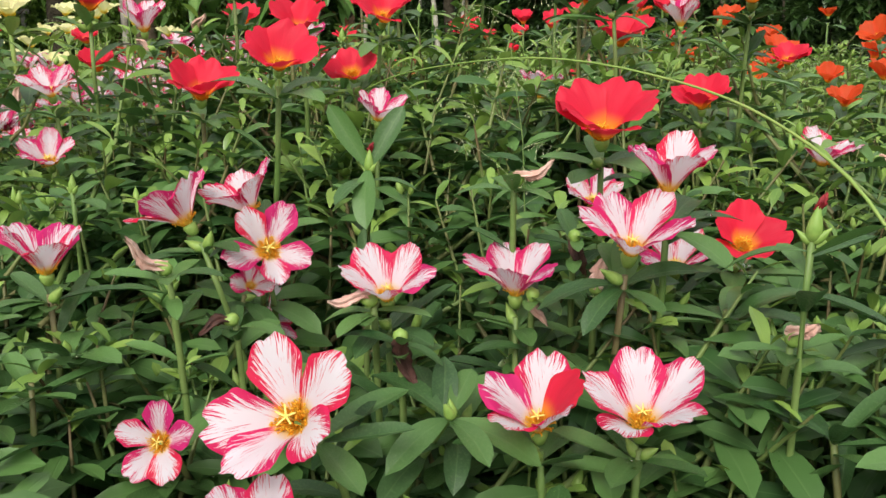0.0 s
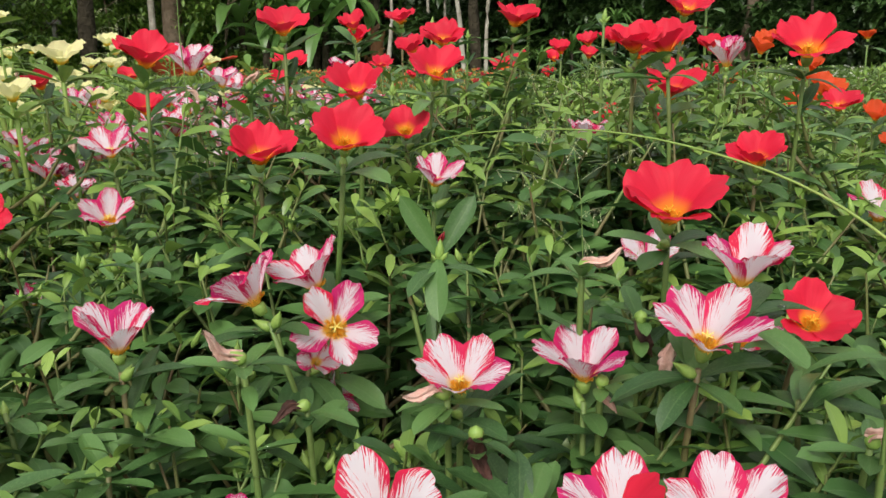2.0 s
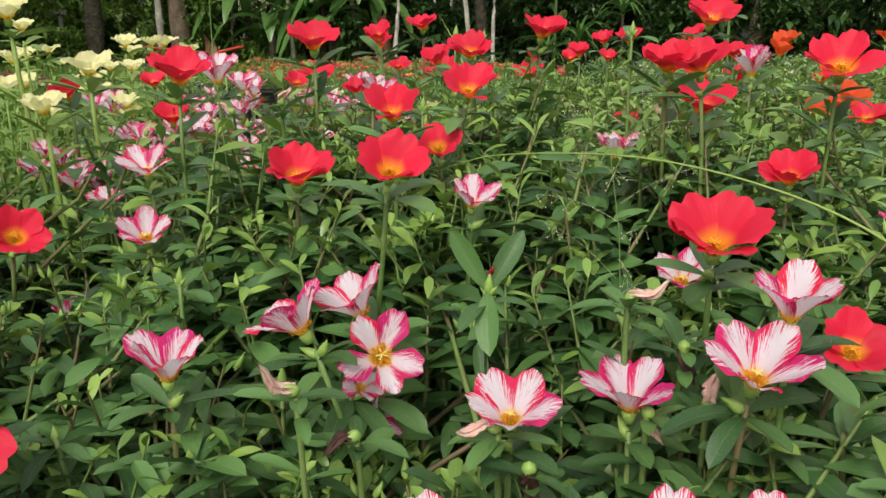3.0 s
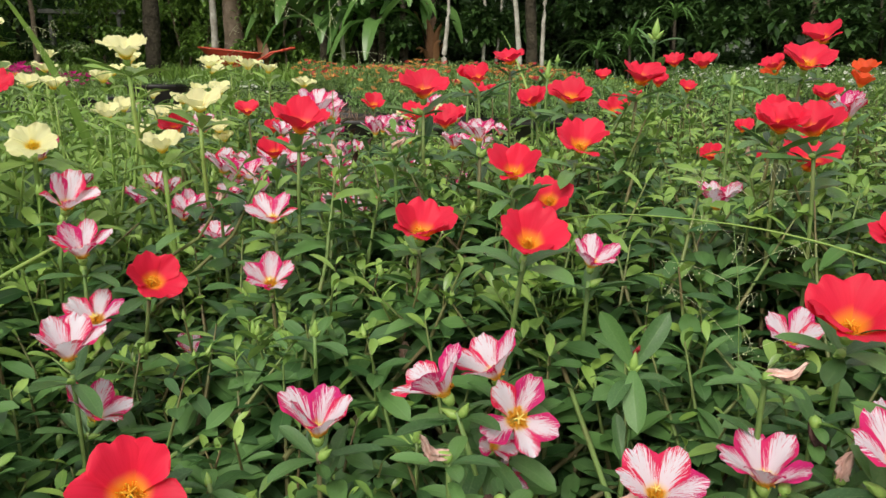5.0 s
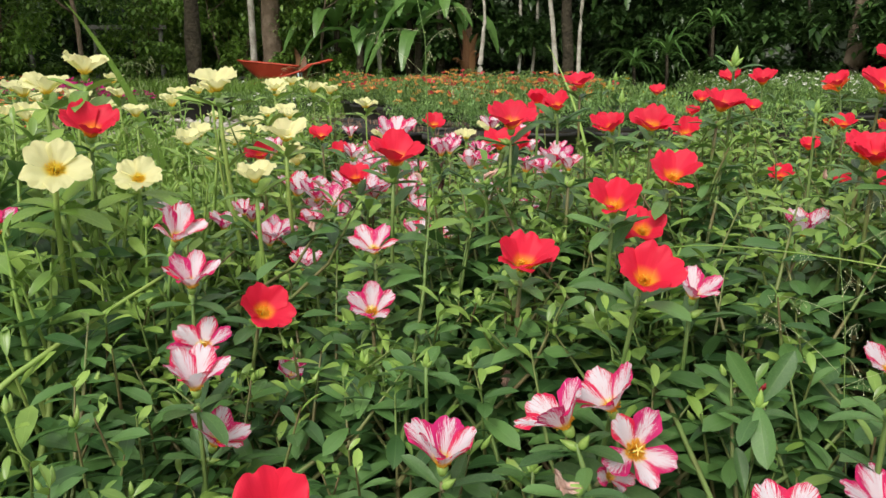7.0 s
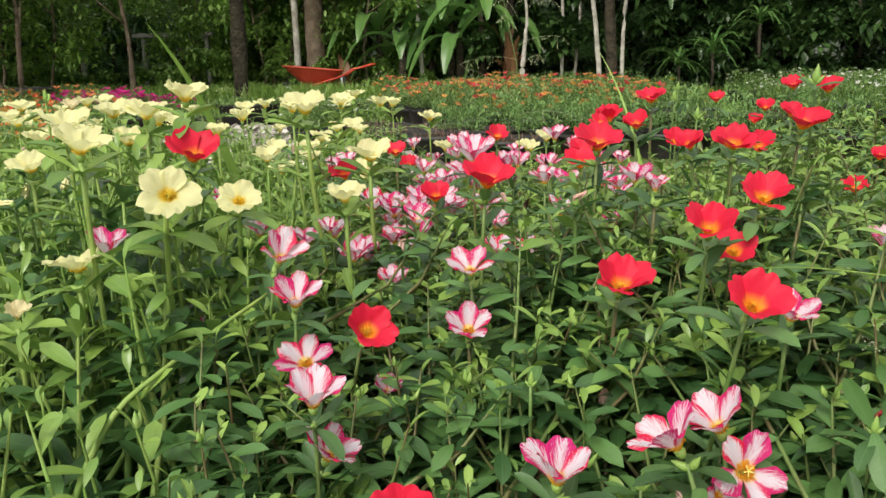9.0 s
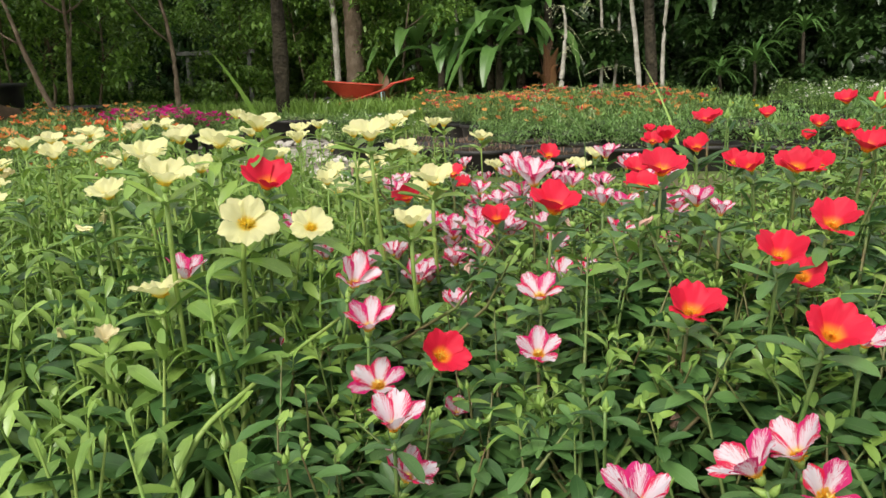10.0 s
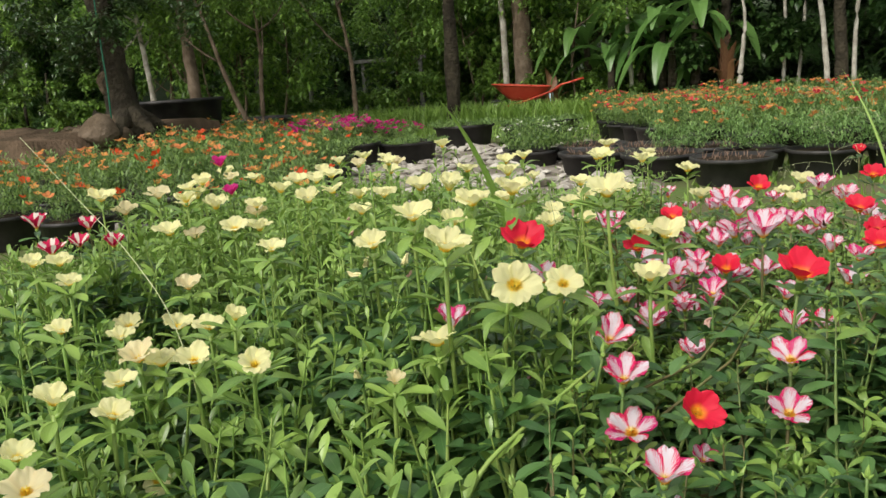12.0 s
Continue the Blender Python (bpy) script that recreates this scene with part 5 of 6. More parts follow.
    part("low_spray", SHADE_CROWN, thing, Matrix.Translation((0.75, -0.35, 1.5)) @ Matrix.Diagonal((0.7, 0.5, 0.42, 1)))
    return thing


old_tree(-7.16, 6.39)


# light young growth between the trees
young = random.Random(5)
for i in range(19):
    x = -13.5 + 10.0 * ((i * 0.618) % 1.0)
    tree(x, 14.8 + 2.0 * young.random() - (3.0 if x < -9 else 0), 2.0, 0.028, (young.uniform(-0.1, 0.1), 0.0), BARK, CROWNS[i % 3], young.uniform(2.1, 2.9) + (0.7 if x < -10.8 else 0), "young tree with a light airy crown of small leaves", 3, 200 + i)


# low greenery along the foot of the trees
LOW = [leaf_ball("leafage", 64 + i, 1700, (0.75, 0.45, 0.55), 0.095, SHRUB_LEAF) for i in range(2)]
for i in range(16):
    x = -13.2 + 0.62 * i + young.uniform(-0.2, 0.2)
    y = 13.9 - 0.05 * (x + 6) ** 2 + young.uniform(-0.3, 0.5) + (1.2 if -6.6 < x < -3.4 else 0)
    thing = base("low_shrub", x, y, 0, "low leafy green shrub at the foot of the trees", "shrub", "low shrubs", young.uniform(0, 360))
    s = young.uniform(0.7, 1.25)
    part("leafage", LOW[i % 2], thing, Matrix.Translation((0, 0, 0.55 * s)) @ Matrix.Diagonal((s, s, s, 1)))


# thicket of shrubs behind the trees, closing the garden
thick = random.Random(77)
for i in range(60):
    row = i % 3
    x = -24 + 38 * ((i * 0.381966) % 1.0)
    left = x < -3.2
    y = ((18.0, 19.6, 21.4) if left else (15.6, 17.2, 19.2))[row] - 0.018 * (x + 3) ** 2 + thick.uniform(-0.6, 0.6)
    if x < -10.5:
        y = max(y, 11.5 + 1.2 * row)
    s = thick.uniform(0.8, 1.35) * (0.9 if 3.4 < x < 6.2 else 1.0)
    # Darkened leaves go where the thicket is shaded, mostly on the right.
    leaf_set = BUSHES if left and i % (2 if x < -10 else 5) else SHADE_BUSHES
    thing = base("shrub", x, y, 0, "leafy green shrub among the trees" if leaf_set is BUSHES else "dense shrub with the thicket's shade put into its leaf colour", "shrub", "thicket shrubs", thick.uniform(0, 360))
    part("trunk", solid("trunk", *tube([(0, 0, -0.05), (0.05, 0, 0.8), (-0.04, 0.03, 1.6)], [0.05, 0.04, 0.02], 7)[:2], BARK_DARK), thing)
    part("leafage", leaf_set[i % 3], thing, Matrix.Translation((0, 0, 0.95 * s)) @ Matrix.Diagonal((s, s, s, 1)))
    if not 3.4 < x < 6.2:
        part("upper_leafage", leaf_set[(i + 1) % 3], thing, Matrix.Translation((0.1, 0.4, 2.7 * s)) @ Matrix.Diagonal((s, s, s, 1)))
# More shrubs in the darkened leaf, added to keep the right-hand gaps dark.
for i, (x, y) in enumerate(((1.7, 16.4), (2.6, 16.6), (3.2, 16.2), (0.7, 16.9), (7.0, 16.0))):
    thing = base("shrub", x, y, 0, "dense shrub with the thicket's shade put into its leaf colour", "shrub", "thicket shrubs", 70.0 * i)
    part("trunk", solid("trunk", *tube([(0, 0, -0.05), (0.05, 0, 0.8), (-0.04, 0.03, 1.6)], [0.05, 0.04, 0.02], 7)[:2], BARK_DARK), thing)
    part("leafage", SHADE_BUSHES[i % 3], thing, Matrix.Translation((0, 0, 0.9)))
    part("upper_leafage", SHADE_BUSHES[(i + 1) % 3], thing, Matrix.Translation((0.1, 0.3, 2.5)))
# Trees added at the back; their unseen crowns shade the thicket.
for i in (0, 1, 2, 6, 7, 8, 9, 10):
    x = -20 + 33 * i / 10
    tree(x + thick.uniform(-0.5, 0.5), 19.0 - 0.015 * (x + 3) ** 2 + thick.uniform(-1, 1.5), 5.2, 0.13, (0.0, 0.0), BARK_DARK, HIGH[i % 2], 5.0, "tall tree added in the thicket, its unseen crown shading it", 3, 100 + i)


def banana(x, y, high, seed):
    r = random.Random(seed)
    thing = base("banana_plant", x, y, 0, "banana plant with broad arching green leaves", "banana plant", "banana plants")
    part("stalk", solid("stalk", *tube([(0, 0, -0.05), (0.02, 0, high * 0.35), (0, 0, high * 0.7)], [0.09, 0.075, 0.05], 10)[:2], BARK_DARK), thing)
    for k in range(8):
        a, long = k * 0.8 + r.uniform(-0.3, 0.3), r.uniform(1.0, 1.5)
        up = r.uniform(0.4, 1.4)
        def place(u, v):
            s = 2 * u - 1
            w = 0.14 * math.sin(math.pi * min(1.0, v * 0.94 + 0.05)) ** 0.6
            return (s * w, long * v * (1 - 0.2 * v), long * (up * v - 1.15 * v * v) + 0.35 * abs(s) * w + 0.02 * math.sin(v * 40 + s * 3) * abs(s))
        v, f, w = sheet(7, 14, place)
        part("leaf", solid("leaf", v, f, BANANA, w), thing, Matrix.Translation((0, 0, high * (0.45 + 0.04 * k))) @ pose(0, 0, 0, 0, 0, math.degrees(a)))
    return thing


for i, (x, y, high) in enumerate(((-4.5, 15.2, 2.0), (-3.9, 14.6, 1.7), (-3.0, 14.7, 2.3), (-2.4, 14.4, 2.4), (-2.75, 14.2, 1.7), (-2.0, 15.0, 2.0), (-3.5, 15.3, 2.4), (0.85, 16.3, 3.9))):
    banana(x, y + 0.1, high, i)


def strap_plant(x, y, high, seed):
    r = random.Random(seed)
    thing = base("strap_leaf_plant", x, y, 0, "clump of narrow arching green strap leaves", "plant", "strap-leaved plants")
    part("stem", solid("stem", *tube([(0, 0, -0.05), (0.02, 0, high * 0.5), (0, 0, high)], [0.035, 0.03, 0.025], 8)[:2], BARK_DARK), thing)
    for k in range(24):
        a, long, up = r.uniform(0, 6.283), r.uniform(0.5, 0.85), r.uniform(0.5, 1.3)
        v, f, w = sheet(3, 8, lambda u, t: ((2 * u - 1) * 0.026 * (1 - t * t * 0.95), long * t * 0.85, long * (up * t - 0.95 * t * t) + 0.01 * abs(2 * u - 1)))
        part("leaf", solid("leaf", v, f, BANANA, w), thing, pose(0, 0, high - 0.05 + 0.008 * k, 0, 0, math.degrees(a)))
    return thing


def dry_heap(x, y, tall):
    """Upright withered palm leaves behind the wheelbarrow's grips."""
    r = random.Random(12)
    thing = base("withered_leaf_clump", x, y, 0, "clump of dry brown withered leaves at the edge of the thicket", "plant", "withered leaf clumps")
    for k in range(16):
        a, long, up = r.uniform(0, 6.283), r.uniform(0.5, 0.95), r.uniform(1.2, 2.0)
        v, f, w = sheet(4, 8, lambda u, t: ((2 * u - 1) * 0.06 * math.sin(math.pi * min(1, t * 0.9 + 0.1)) + 0.02 * math.sin(9 * t + k), long * t * 0.45, long * (up * t - 0.8 * t * t) * 0.8 + 0.02 * abs(2 * u - 1)))
        part("leaf", solid("leaf", v, f, DRY, w), thing, pose(0, 0, 0.0, 0, 0, math.degrees(a)) @ Matrix.Diagonal((1, 0.6 + 0.4 / tall, tall, 1)))
    return thing


dry_heap(-4.95, 14.5, 1.0)
dry_heap(-1.86, 14.35, 1.9)
strap_plant(1.5, 14.4, 0.75, 3)
strap_plant(2.3, 14.9, 1.2, 4)
strap_plant(1.0, 14.9, 0.55, 5)


# fence rails and posts half hidden behind the trees
def fence():
    thing = base("fence", -12.4, 15.4, 0, "muted grey fence posts and rails behind the trees", "fence", turn=8)
    for k in range(4):
        part("post", solid("post", *box(-0.04, 0.04, -0.04, 0.04, -0.05, 1.35)[:2], FENCE, None, False), thing, Matrix.Translation((k * 1.35, 0, 0)))
    for z in (1.3,):
        part("rail", solid("rail", *box(2.5, 4.2, -0.03, 0.03, z - 0.04, z + 0.04)[:2], FENCE, None, False), thing, Matrix.Translation((0, -0.072, 0)))


fence()


def tank(x, y, radius, high, label):
    thing = base("water_tub", x, y, 0, label, "tub")
    part("body", solid("body", *spin([(0.0, 0.0), (radius * 0.85, 0.0), (radius * 0.87, 0.02), (radius * 0.98, high - 0.06), (radius * 1.05, high - 0.05), (radius * 1.05, high), (radius * 0.97, high), (radius * 0.84, 0.06), (0.0, 0.05)], 32)[:2], POT), thing)
    return thing


tank(-8.6, 8.7, 0.62, 0.78, "large round black plastic tub under the trees")
tank(-7.7, 9.3, 0.5, 0.45, "round black plastic tub under the trees")
slab("earth_mound", -13.5, -6.75, 4.9, 7.9, 0.52, 0.60, EARTH, "bare brown earth below the old tree", "earth", 0.08, 22)


def hose(x, y):
    thing = base("garden_hose", x, y, 0.45, "thin green garden hose hanging down the old trunk", "hose")
    part("hose_line", solid("hose_line", *tube([(0, 0, 0.02), (0.02, 0.0, 0.5), (-0.02, 0.03, 1.2), (-0.05, 0.06, 2.2), (-0.2, 0.08, 3.2)], [0.008] * 5, 8)[:2], HOSE), thing)


hose(-6.99, 6.02)
bush = base("low_shrub", -8.1, 6.0, 0.5, "low light green shrub on the earth beside the old tree", "shrub")
part("leafage", leaf_ball("leafage", 61, 1500, (0.42, 0.3, 0.3), 0.07, TREE_LEAF), bush, Matrix.Translation((0, 0, 0.3)))


# dark sheet added behind the thicket, standing in for the wood's shade
def wood_shade_sheet():
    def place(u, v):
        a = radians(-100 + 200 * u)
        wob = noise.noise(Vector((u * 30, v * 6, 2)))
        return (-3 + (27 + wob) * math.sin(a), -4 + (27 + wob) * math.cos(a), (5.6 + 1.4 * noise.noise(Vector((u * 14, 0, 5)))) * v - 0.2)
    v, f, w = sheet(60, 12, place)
    return tagged(new("backdrop", solid("backdrop", v, f, SHADE_LEAF, w)), "dark sheet standing for the shaded wood behind the garden", "backdrop", kind="structure")


wood_shade_sheet()


# ---- buds, wilted blossoms and grasses among the flowers ----
def crumple(length, radius, seed, bend=0.5):
    """A shrivelled closed blossom along z: folded lengthwise, twisted and drawn out to a ragged tip: verts, faces, uvs."""
    verts, uvs, rings, sides = [], [], 11, 20
    for k in range(rings):
        s = k / (rings - 1)
        swell = radius * (0.75 + 0.45 * math.sin(math.pi * s * 0.8)) * (1 - 0.72 * s ** 2.2)
        cx, cy = bend * length * s * s * 0.6, 0.12 * length * math.sin(5 * s + seed)
        for q in range(sides):
            a = 2 * math.pi * q / sides + 1.3 * s
            fold = 0.58 + 0.42 * math.cos(5 * a + seed + 2 * s)
            rag = noise.noise(Vector((math.cos(a) * 1.5, math.sin(a) * 1.5, s * 6 + seed)))
            rr = swell * (fold + 0.35 * rag)
            verts.append((cx + rr * math.cos(a), cy + 0.7 * rr * math.sin(a), length * s + (0.16 * length * rag if k == rings - 1 else 0)))
            uvs.append((q / sides, s))
    faces = [(k * sides + q, k * sides + (q + 1) % sides, (k + 1) * sides + (q + 1) % sides, (k + 1) * sides + q) for k in range(rings - 1) for q in range(sides)]
    return verts, faces, uvs


def spent(x, y, z, length, material, tilt, heading, label, seed, radius=0.0034, leaf=0.024):
    """A stem with a spent or closed blossom at its end and leaves below it."""
    r = random.Random(seed)
    h, t = radians(heading), radians(tilt)
    axis = Vector((math.sin(h) * math.sin(t), -math.cos(h) * math.sin(t), math.cos(t)))
    thing = base("spent_blossom", x + 0.01, y + 0.012, SOIL_TOP, label, "flower", "spent blossoms")
    top = Vector((-0.01, -0.012, z - SOIL_TOP))
    points = bent((0, 0, -0.01), top, top - Vector((0, -0.012, 0.05)), 9)
    part("stem", solid("stem", *tube(points, [0.0022 - 0.0008 * k / 8 for k in range(9)], 6)[:2], STEM), thing)
    leafy(thing, points, r, 0, 4, 5, leaf, True)
    cup = part("calyx", solid("calyx", *egg(0.009, 0.0034, 0.9)[:2], BUD), thing, Matrix.Translation(top - axis * 0.002) @ axes(axis, 0))
    part("closed_petals", solid("closed_petals", *crumple(length * 0.8, radius * 1.15, seed)[:2], material), cup, Matrix.Translation((0, 0, 0.004)))
    return thing


spent(-0.009, 0.321, 0.489, 0.021, WILTED, 80, -75, "pale pink wilted blossom drooping sideways", 1)
spent(0.003, 0.303, 0.482, 0.024, DEAD, 176, 10, "dark brown dried blossom hanging down", 2, 0.0036)
spent(0.057, 0.348, 0.486, 0.016, WILTED, 165, 30, "pale shrivelled blossom hanging down", 3, 0.0028)
spent(0.087, 0.363, 0.482, 0.019, WILTED, 8, 0, "closed cream-pink blossom standing upright", 4, 0.0036)
spent(0.079, 0.381, 0.505, 0.022, DEAD, 174, 0, "dark brown dried blossom hanging down", 5, 0.0034)
spent(-0.071, 0.340, 0.474, 0.018, DEAD, 95, -60, "brown dried blossom with a greenish base", 6)
spent(0.150, 0.300, 0.482, 0.013, WILTED, 40, 20, "pale pink curled-up blossom", 7, 0.0045)
spent(0.049, 0.366, 0.531, 0.021, WILTED, 60, 60, "brownish pink shrivelled blossom bending over", 8)
spent(-0.096, 0.333, 0.497, 0.024, WILTED, 50, -65, "closed pink blossom leaning on its stem", 9, 0.0040)
spent(-0.141, 0.504, 0.476, 0.018, WILTED, 30, -40, "closed pink-brown blossom among leaves", 10, 0.0040)
spent(-0.33, 0.66, 0.545, 0.016, WILTED, 25, 20, "closed pale pink blossom", 11, 0.0034)
spent(-0.22, 0.70, 0.575, 0.018, DEAD, 12, 0, "thin black dried blossom standing upright", 12, 0.0022)
spent(-0.17, 0.62, 0.60, 0.016, WILTED, 35, 40, "closed pale blossom above the leaves", 13, 0.0036)
spent(0.30, 0.55, 0.52, 0.016, WILTED, 80, 60, "closed pink blossom lying sideways", 14, 0.0036)
dark = random.Random(9)
for i in range(14):
    spent(dark.uniform(-0.9, 0.25), dark.uniform(0.6, 1.2), dark.uniform(0.55, 0.61), 0.016, (WILTED, DEAD, WILTED)[i % 3], dark.uniform(0, 60), dark.uniform(-90, 90), "shrivelled spent blossom among the leaves", 30 + i, 0.003)


def bud_stem(x, y, z, long, leaf, seed, tip=None, light=0, pair=0):
    """A tall stem that ends in pointed buds over a whorl of leaves; pair: large leaves that stand up beside the bud."""
    r = random.Random(seed)
    thing = base("purslane_bud", x + r.uniform(-0.02, 0.02), y + 0.02, SOIL_TOP, "green pointed purslane bud " + ("showing a dark red petal tip" if tip else "between small upright leaves"), "flower bud", "purslane buds")
    top = Vector((x, y, z - SOIL_TOP)) - Vector((thing.location.x, thing.location.y, 0))
    points = bent((0, 0, -0.01), top, top - Vector((0, 0, 0.08)), 9)
    part("stem", solid("stem", *tube(points, [0.0019 - 0.0007 * k / 8 for k in range(9)], 6)[:2], STEM_LIGHT if light else STEM), thing)
    leafy(thing, points, r, light, 3, 5, leaf)
    for k in range(pair):
        m = Matrix.Translation(points[-1]) @ pose(0, 0, 0, 0, 0, (75, -70, 180, 10)[k]) @ pose(0, 0, 0, (55, 58, -38, 10)[k], 0, 0) @ pose(0, 0, 0, 0, (-62, 60, 15, 0)[k], 0) @ Matrix.Diagonal((leaf * 1.25, leaf * 1.25, leaf * 1.25, 1))
        part("leaf", LEAVES[(2, 0, 1, 1)[k]][light], thing, m)
    for k in range(3):
        lean = (4, 40, -45)[k]
        size = long * (1.0, 0.62, 0.5)[k]
        b = part("bud", solid("bud", *egg(size, size * 0.21, 1.0)[:2], BUD), thing, Matrix.Translation(points[-1] - Vector((0, 0, 0.002))) @ pose(0, 0, 0, lean * 0.4, lean, 0))
        if tip and k == 0:
            part("petal_tip", solid("petal_tip", *crumple(size * 0.42, size * 0.13, seed)[:2], DARK_RED), b, Matrix.Translation((0, 0, size * 0.8)), "dark red petal tip")
    return thing


bud_stem(-0.014, 0.352, 0.538, 0.011, 0.025, 1, True, 0, 4)
bud_stem(0.146, 0.284, 0.525, 0.015, 0.030, 2, True)
bud_stem(0.045, 0.788, 0.690, 0.020, 0.030, 3)
bud_stem(-0.051, 0.887, 0.650, 0.016, 0.028, 4)
bud_stem(0.104, 0.725, 0.652, 0.013, 0.028, 5)
bud_stem(-0.811, 0.829, 0.680, 0.014, 0.026, 6, None, 1)
bud_stem(-0.028, 0.781, 0.634, 0.018, 0.028, 7)
bud_stem(-0.043, 1.338, 0.648, 0.018, 0.028, 8)
bud_stem(-0.026, 1.489, 0.658, 0.016, 0.028, 9)
bud_stem(-0.19, 0.45, 0.51, 0.012, 0.028, 10)
bud_stem(-0.12, 0.40, 0.47, 0.014, 0.027, 11)
bud_stem(0.20, 0.33, 0.47, 0.014, 0.028, 12)
for i in range(16):
    x, y = dark.uniform(-1.2, 0.5), dark.uniform(0.5, 1.3)
    bud_stem(x, y, canopy(x, y) + dark.uniform(0.0, 0.03), dark.uniform(0.010, 0.016), 0.025, 50 + i, None, 1 if pale_side(x, y) else 0)


for i in range(8):
    x, y = dark.uniform(-1.05, -0.55), dark.uniform(0.42, 0.9)
    bud_stem(x, y, canopy(x, y) + dark.uniform(0.01, 0.045), dark.uniform(0.013, 0.018), 0.032, 80 + i, None, 1)
for i in range(5):
    x, y = dark.uniform(-1.0, -0.5), dark.uniform(0.45, 0.85)
    spent(x, y, canopy(x, y) + 0.03, 0.020, CLOSED_YELLOW, dark.uniform(10, 70), dark.uniform(-90, 90), "closed pale yellow blossom on a green stem", 95 + i, 0.0042, 0.034)


def blade(name, foot, tip, pull, width, label):
    """A long folded grass blade from its foot to its tip."""
    thing = base(name, *foot, label, "grass")
    points = bent((0, 0, 0), Vector(tip) - Vector(foot), Vector(pull) - Vector(foot), 14)
    side = (points[-1] - points[0]).cross(Vector((0, 1, 0.2))).normalized()
    def place(u, v):
        i = min(12, int(v * 13))
        p = points[i].lerp(points[i + 1], v * 13 - i)
        s = 2 * u - 1
        w = width * (1 - v ** 2.2) * (0.6 + 0.4 * min(1, 4 * v)) + 0.0003
        return p + side * s * w + Vector((0, -abs(s) * w * 0.5, 0))
    v, f, w = sheet(5, 28, place)
    part("grass_blade", solid("grass_blade", v, f, LEAF_LIGHT, w), thing)


blade("tall_grass", (-0.70, 1.24, SOIL_TOP), (-0.797, 1.041, 0.778), (-0.715, 1.16, 0.62), 0.010, "single long bright green grass blade rising above the flowers")
blade("tall_grass", (0.03, 2.9, 0.0), (-0.198, 3.118, 0.747), (-0.03, 2.95, 0.5), 0.006, "long green grass blade beyond the bed")


def stalk(name, points, thick, label, material=None):
    """A thin arching grass stalk through points."""
    thing = base(name, *points[0], label, "grass")
    at = [Vector(p) - Vector(points[0]) for p in points]
    fine = []
    for k in range(len(at) - 1):
        a, b, c, d = at[max(k - 1, 0)], at[k], at[k + 1], at[min(k + 2, len(at) - 1)]
        for s in (0, 0.2, 0.4, 0.6, 0.8):
            fine.append(0.5 * (2 * b + (c - a) * s + (2 * a - 5 * b + 4 * c - d) * s * s + (3 * b - a - 3 * c + d) * s ** 3))
    fine.append(at[-1])
    part("stalk", solid("stalk", *tube(fine, [thick * (1 - 0.65 * k / len(fine)) for k in range(len(fine))], 6)[:2], material or STEM_LIGHT), thing)
    return thing


stalk("arching_grass", ((0.225, 0.262, SOIL_TOP), (0.215, 0.268, 0.38), (0.200, 0.284, 0.470), (0.182, 0.307, 0.526), (0.163, 0.353, 0.555), (0.126, 0.398, 0.574), (0.065, 0.45, 0.584), (-0.009, 0.531, 0.574), (-0.05, 0.58, 0.556)), 0.0010, "thin pale green grass stalk arching over the blossoms")


stalk("leaning_stem", ((-0.53, 0.39, SOIL_TOP), (-0.52, 0.395, 0.36), (-0.495, 0.43, 0.46), (-0.467, 0.48, 0.495), (-0.421, 0.563, 0.529)), 0.0036, "thick light green stem leaning across the leaves")


stalk("dry_grass_stalk", ((-0.80, 0.46, SOIL_TOP), (-0.81, 0.46, 0.35), (-0.845, 0.464, 0.55), (-0.907, 0.474, 0.637), (-1.025, 0.506, 0.707), (-1.137, 0.533, 0.776)), 0.0008, "thin dry straw-coloured grass stalk leaning over the bed", SEED)


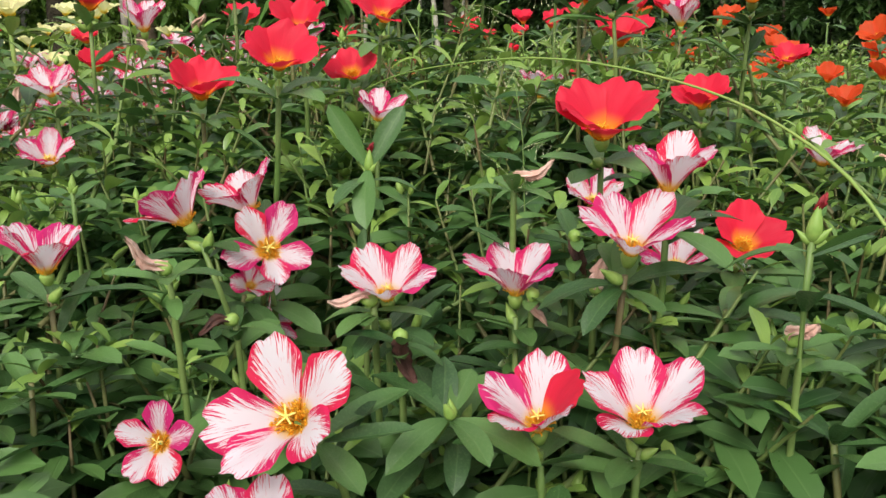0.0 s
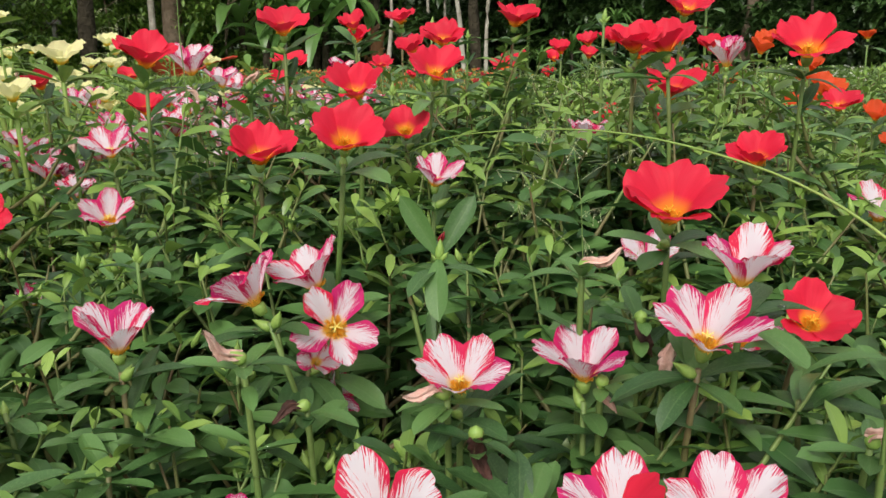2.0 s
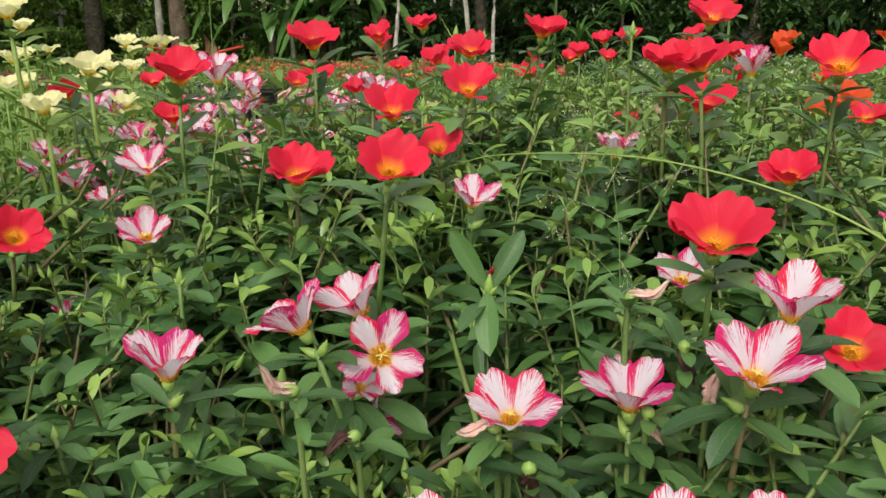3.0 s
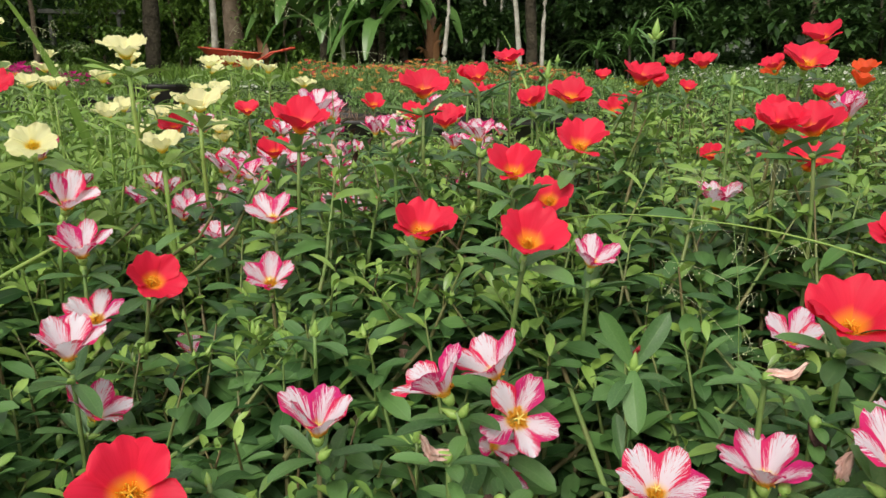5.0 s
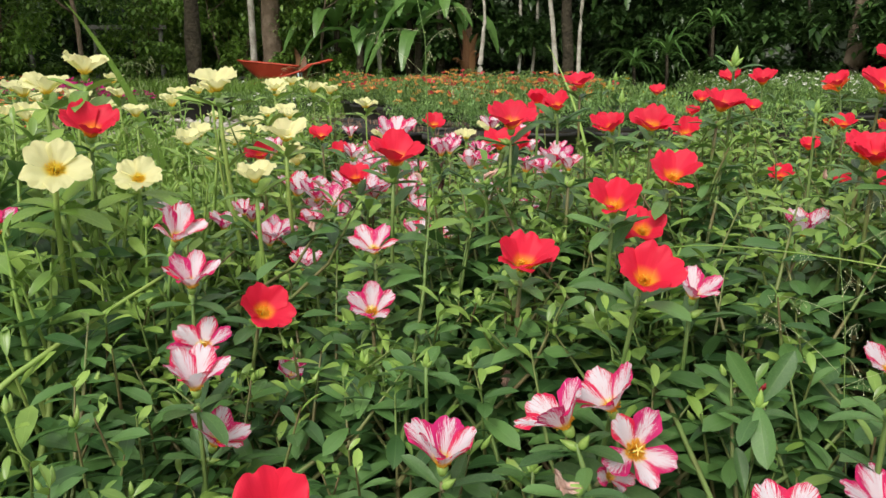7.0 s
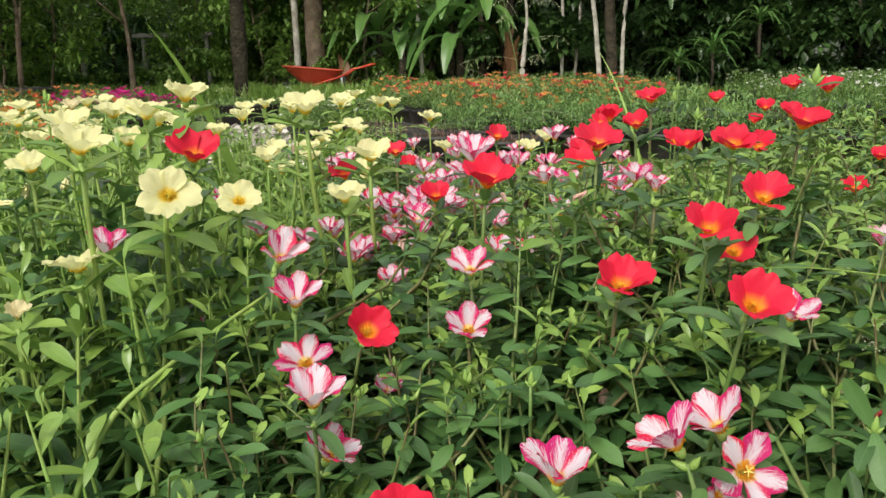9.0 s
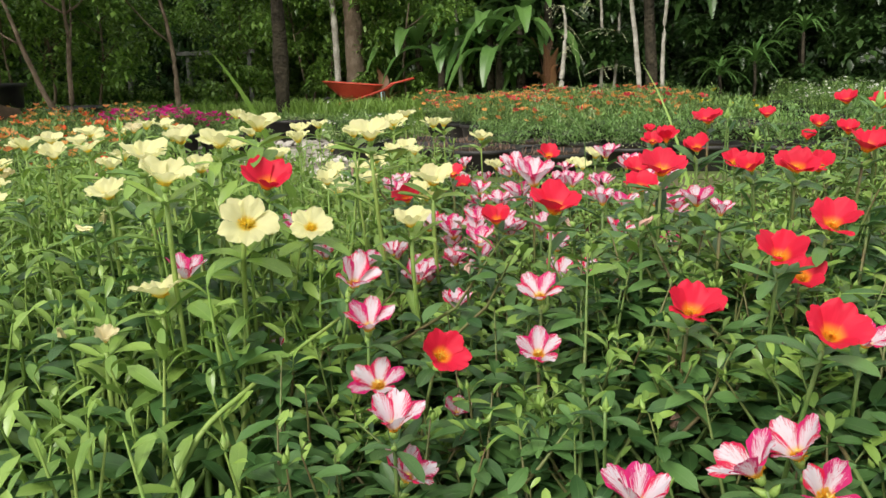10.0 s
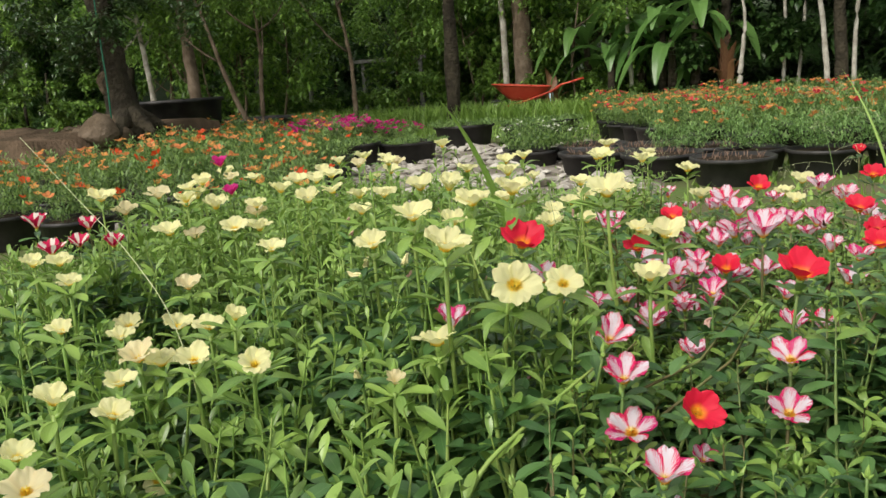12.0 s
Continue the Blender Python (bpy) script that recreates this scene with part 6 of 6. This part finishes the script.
def panicle(x, y, z, seed, foot):
    """An airy grass seed head: hair-thin branches with tiny grains."""
    r = random.Random(seed)
    thing = base("grass_seed_head", x, y, foot, "airy grass seed head with hair-thin branches", "grass")
    high = z - foot
    lean = r.choice((-1, 1)) * r.uniform(0.05, 0.09)
    part("stalk", solid("stalk", *tube([(-lean * (1 - q) ** 1.6, 0.3 * lean * math.sin(3 * q), high * q) for q in (0, 0.25, 0.5, 0.7, 0.85, 1.0)] + [(0.15 * lean, 0, high + 0.05)], (0.0006, 0.0006, 0.0005, 0.0005, 0.0004, 0.0003, 0.0002), 5)[:2], STEM), thing)
    for k in range(11):
        a, s = k * 2.4 + r.uniform(-0.3, 0.3), high - 0.04 + 0.011 * k
        long = r.uniform(0.042, 0.058) * (1.1 - 0.05 * k)
        tip = Vector((math.cos(a) * long, math.sin(a) * long * 0.8, s + long * r.uniform(-0.1, 0.5)))
        mid = Vector((tip.x * 0.5, tip.y * 0.5, (tip.z + s) / 2 + 0.008))
        line = bent((0, 0, s), tip, mid, 8)
        pieces = [tube(line, [0.00014 - 0.00001 * q for q in range(8)], 3, False)]
        for g in range(7):
            q = line[r.randrange(3, 8)]
            end = q + Vector((r.uniform(-0.006, 0.006), r.uniform(-0.006, 0.006), -r.uniform(0.003, 0.010)))
            pieces.append(tube([q, end], (0.00009, 0.00007), 3, False))
            v, f, w = egg(0.0013, 0.0004, 0.5, 5, 3)
            pieces.append(([Vector(p) + end for p in v], f, w))
        v, f, w = joined(*pieces)
        part("spikelet", solid("spikelet", v, f, SEED, w), thing)
    return thing


panicle(-0.218, 0.618, 0.712, 1, SOIL_TOP)
panicle(0.06, 0.47, 0.54, 2, SOIL_TOP)
panicle(-0.50, 0.72, 0.625, 3, SOIL_TOP)
panicle(-0.48, 1.1, 0.62, 5, SOIL_TOP)
blossom("magenta", -1.268, 1.043, 0.681, 0.036, 15, 30, 0.6)
blossom("magenta", -1.23, 1.02, 0.63, 0.03, 25, 30, 0.7)


# pale wall added behind the thicket to give bright patches between leaves
def shed():
    thing = base("shed", 6.0, 22.5, 0, "pale grey-white wall added for bright patches behind the shrubs", "shed", turn=-6)
    for k in range(10):
        part("wall_panel", solid("wall_panel", *box(-3.0 + 0.6 * k, -2.404 + 0.6 * k, -0.06, 0.06, 0, 2.5)[:2], SHEDWALL, None, False), thing)
    part("roof", solid("roof", *box(-3.3, 3.3, -0.5, 2.4, 2.51, 2.6)[:2], FENCE, None, False), thing)


shed()


# trim the leaves that would grow through another plant's blossom
CENTRES = np.array([b[:3] for b in BLOSSOMS])
for ob in [o for o in bpy.data.objects if o.name.split(".")[0] == "leaf" and o.parent is not None and o.parent.name.split(".")[0] in ("purslane_flower", "purslane_shoot", "purslane_bud", "spent_blossom")]:
    m = ob.parent.matrix_basis @ ob.matrix_basis
    for s in (0.55, 0.95):
        p = np.array(m @ Vector((0, s, 0.1 * s)))
        if ((CENTRES + (0, 0, 0.010) - p) ** 2).sum(axis=1).min() < 0.0165 ** 2:
            for child in list(ob.children):
                bpy.data.objects.remove(child)
            bpy.data.objects.remove(ob)
            break
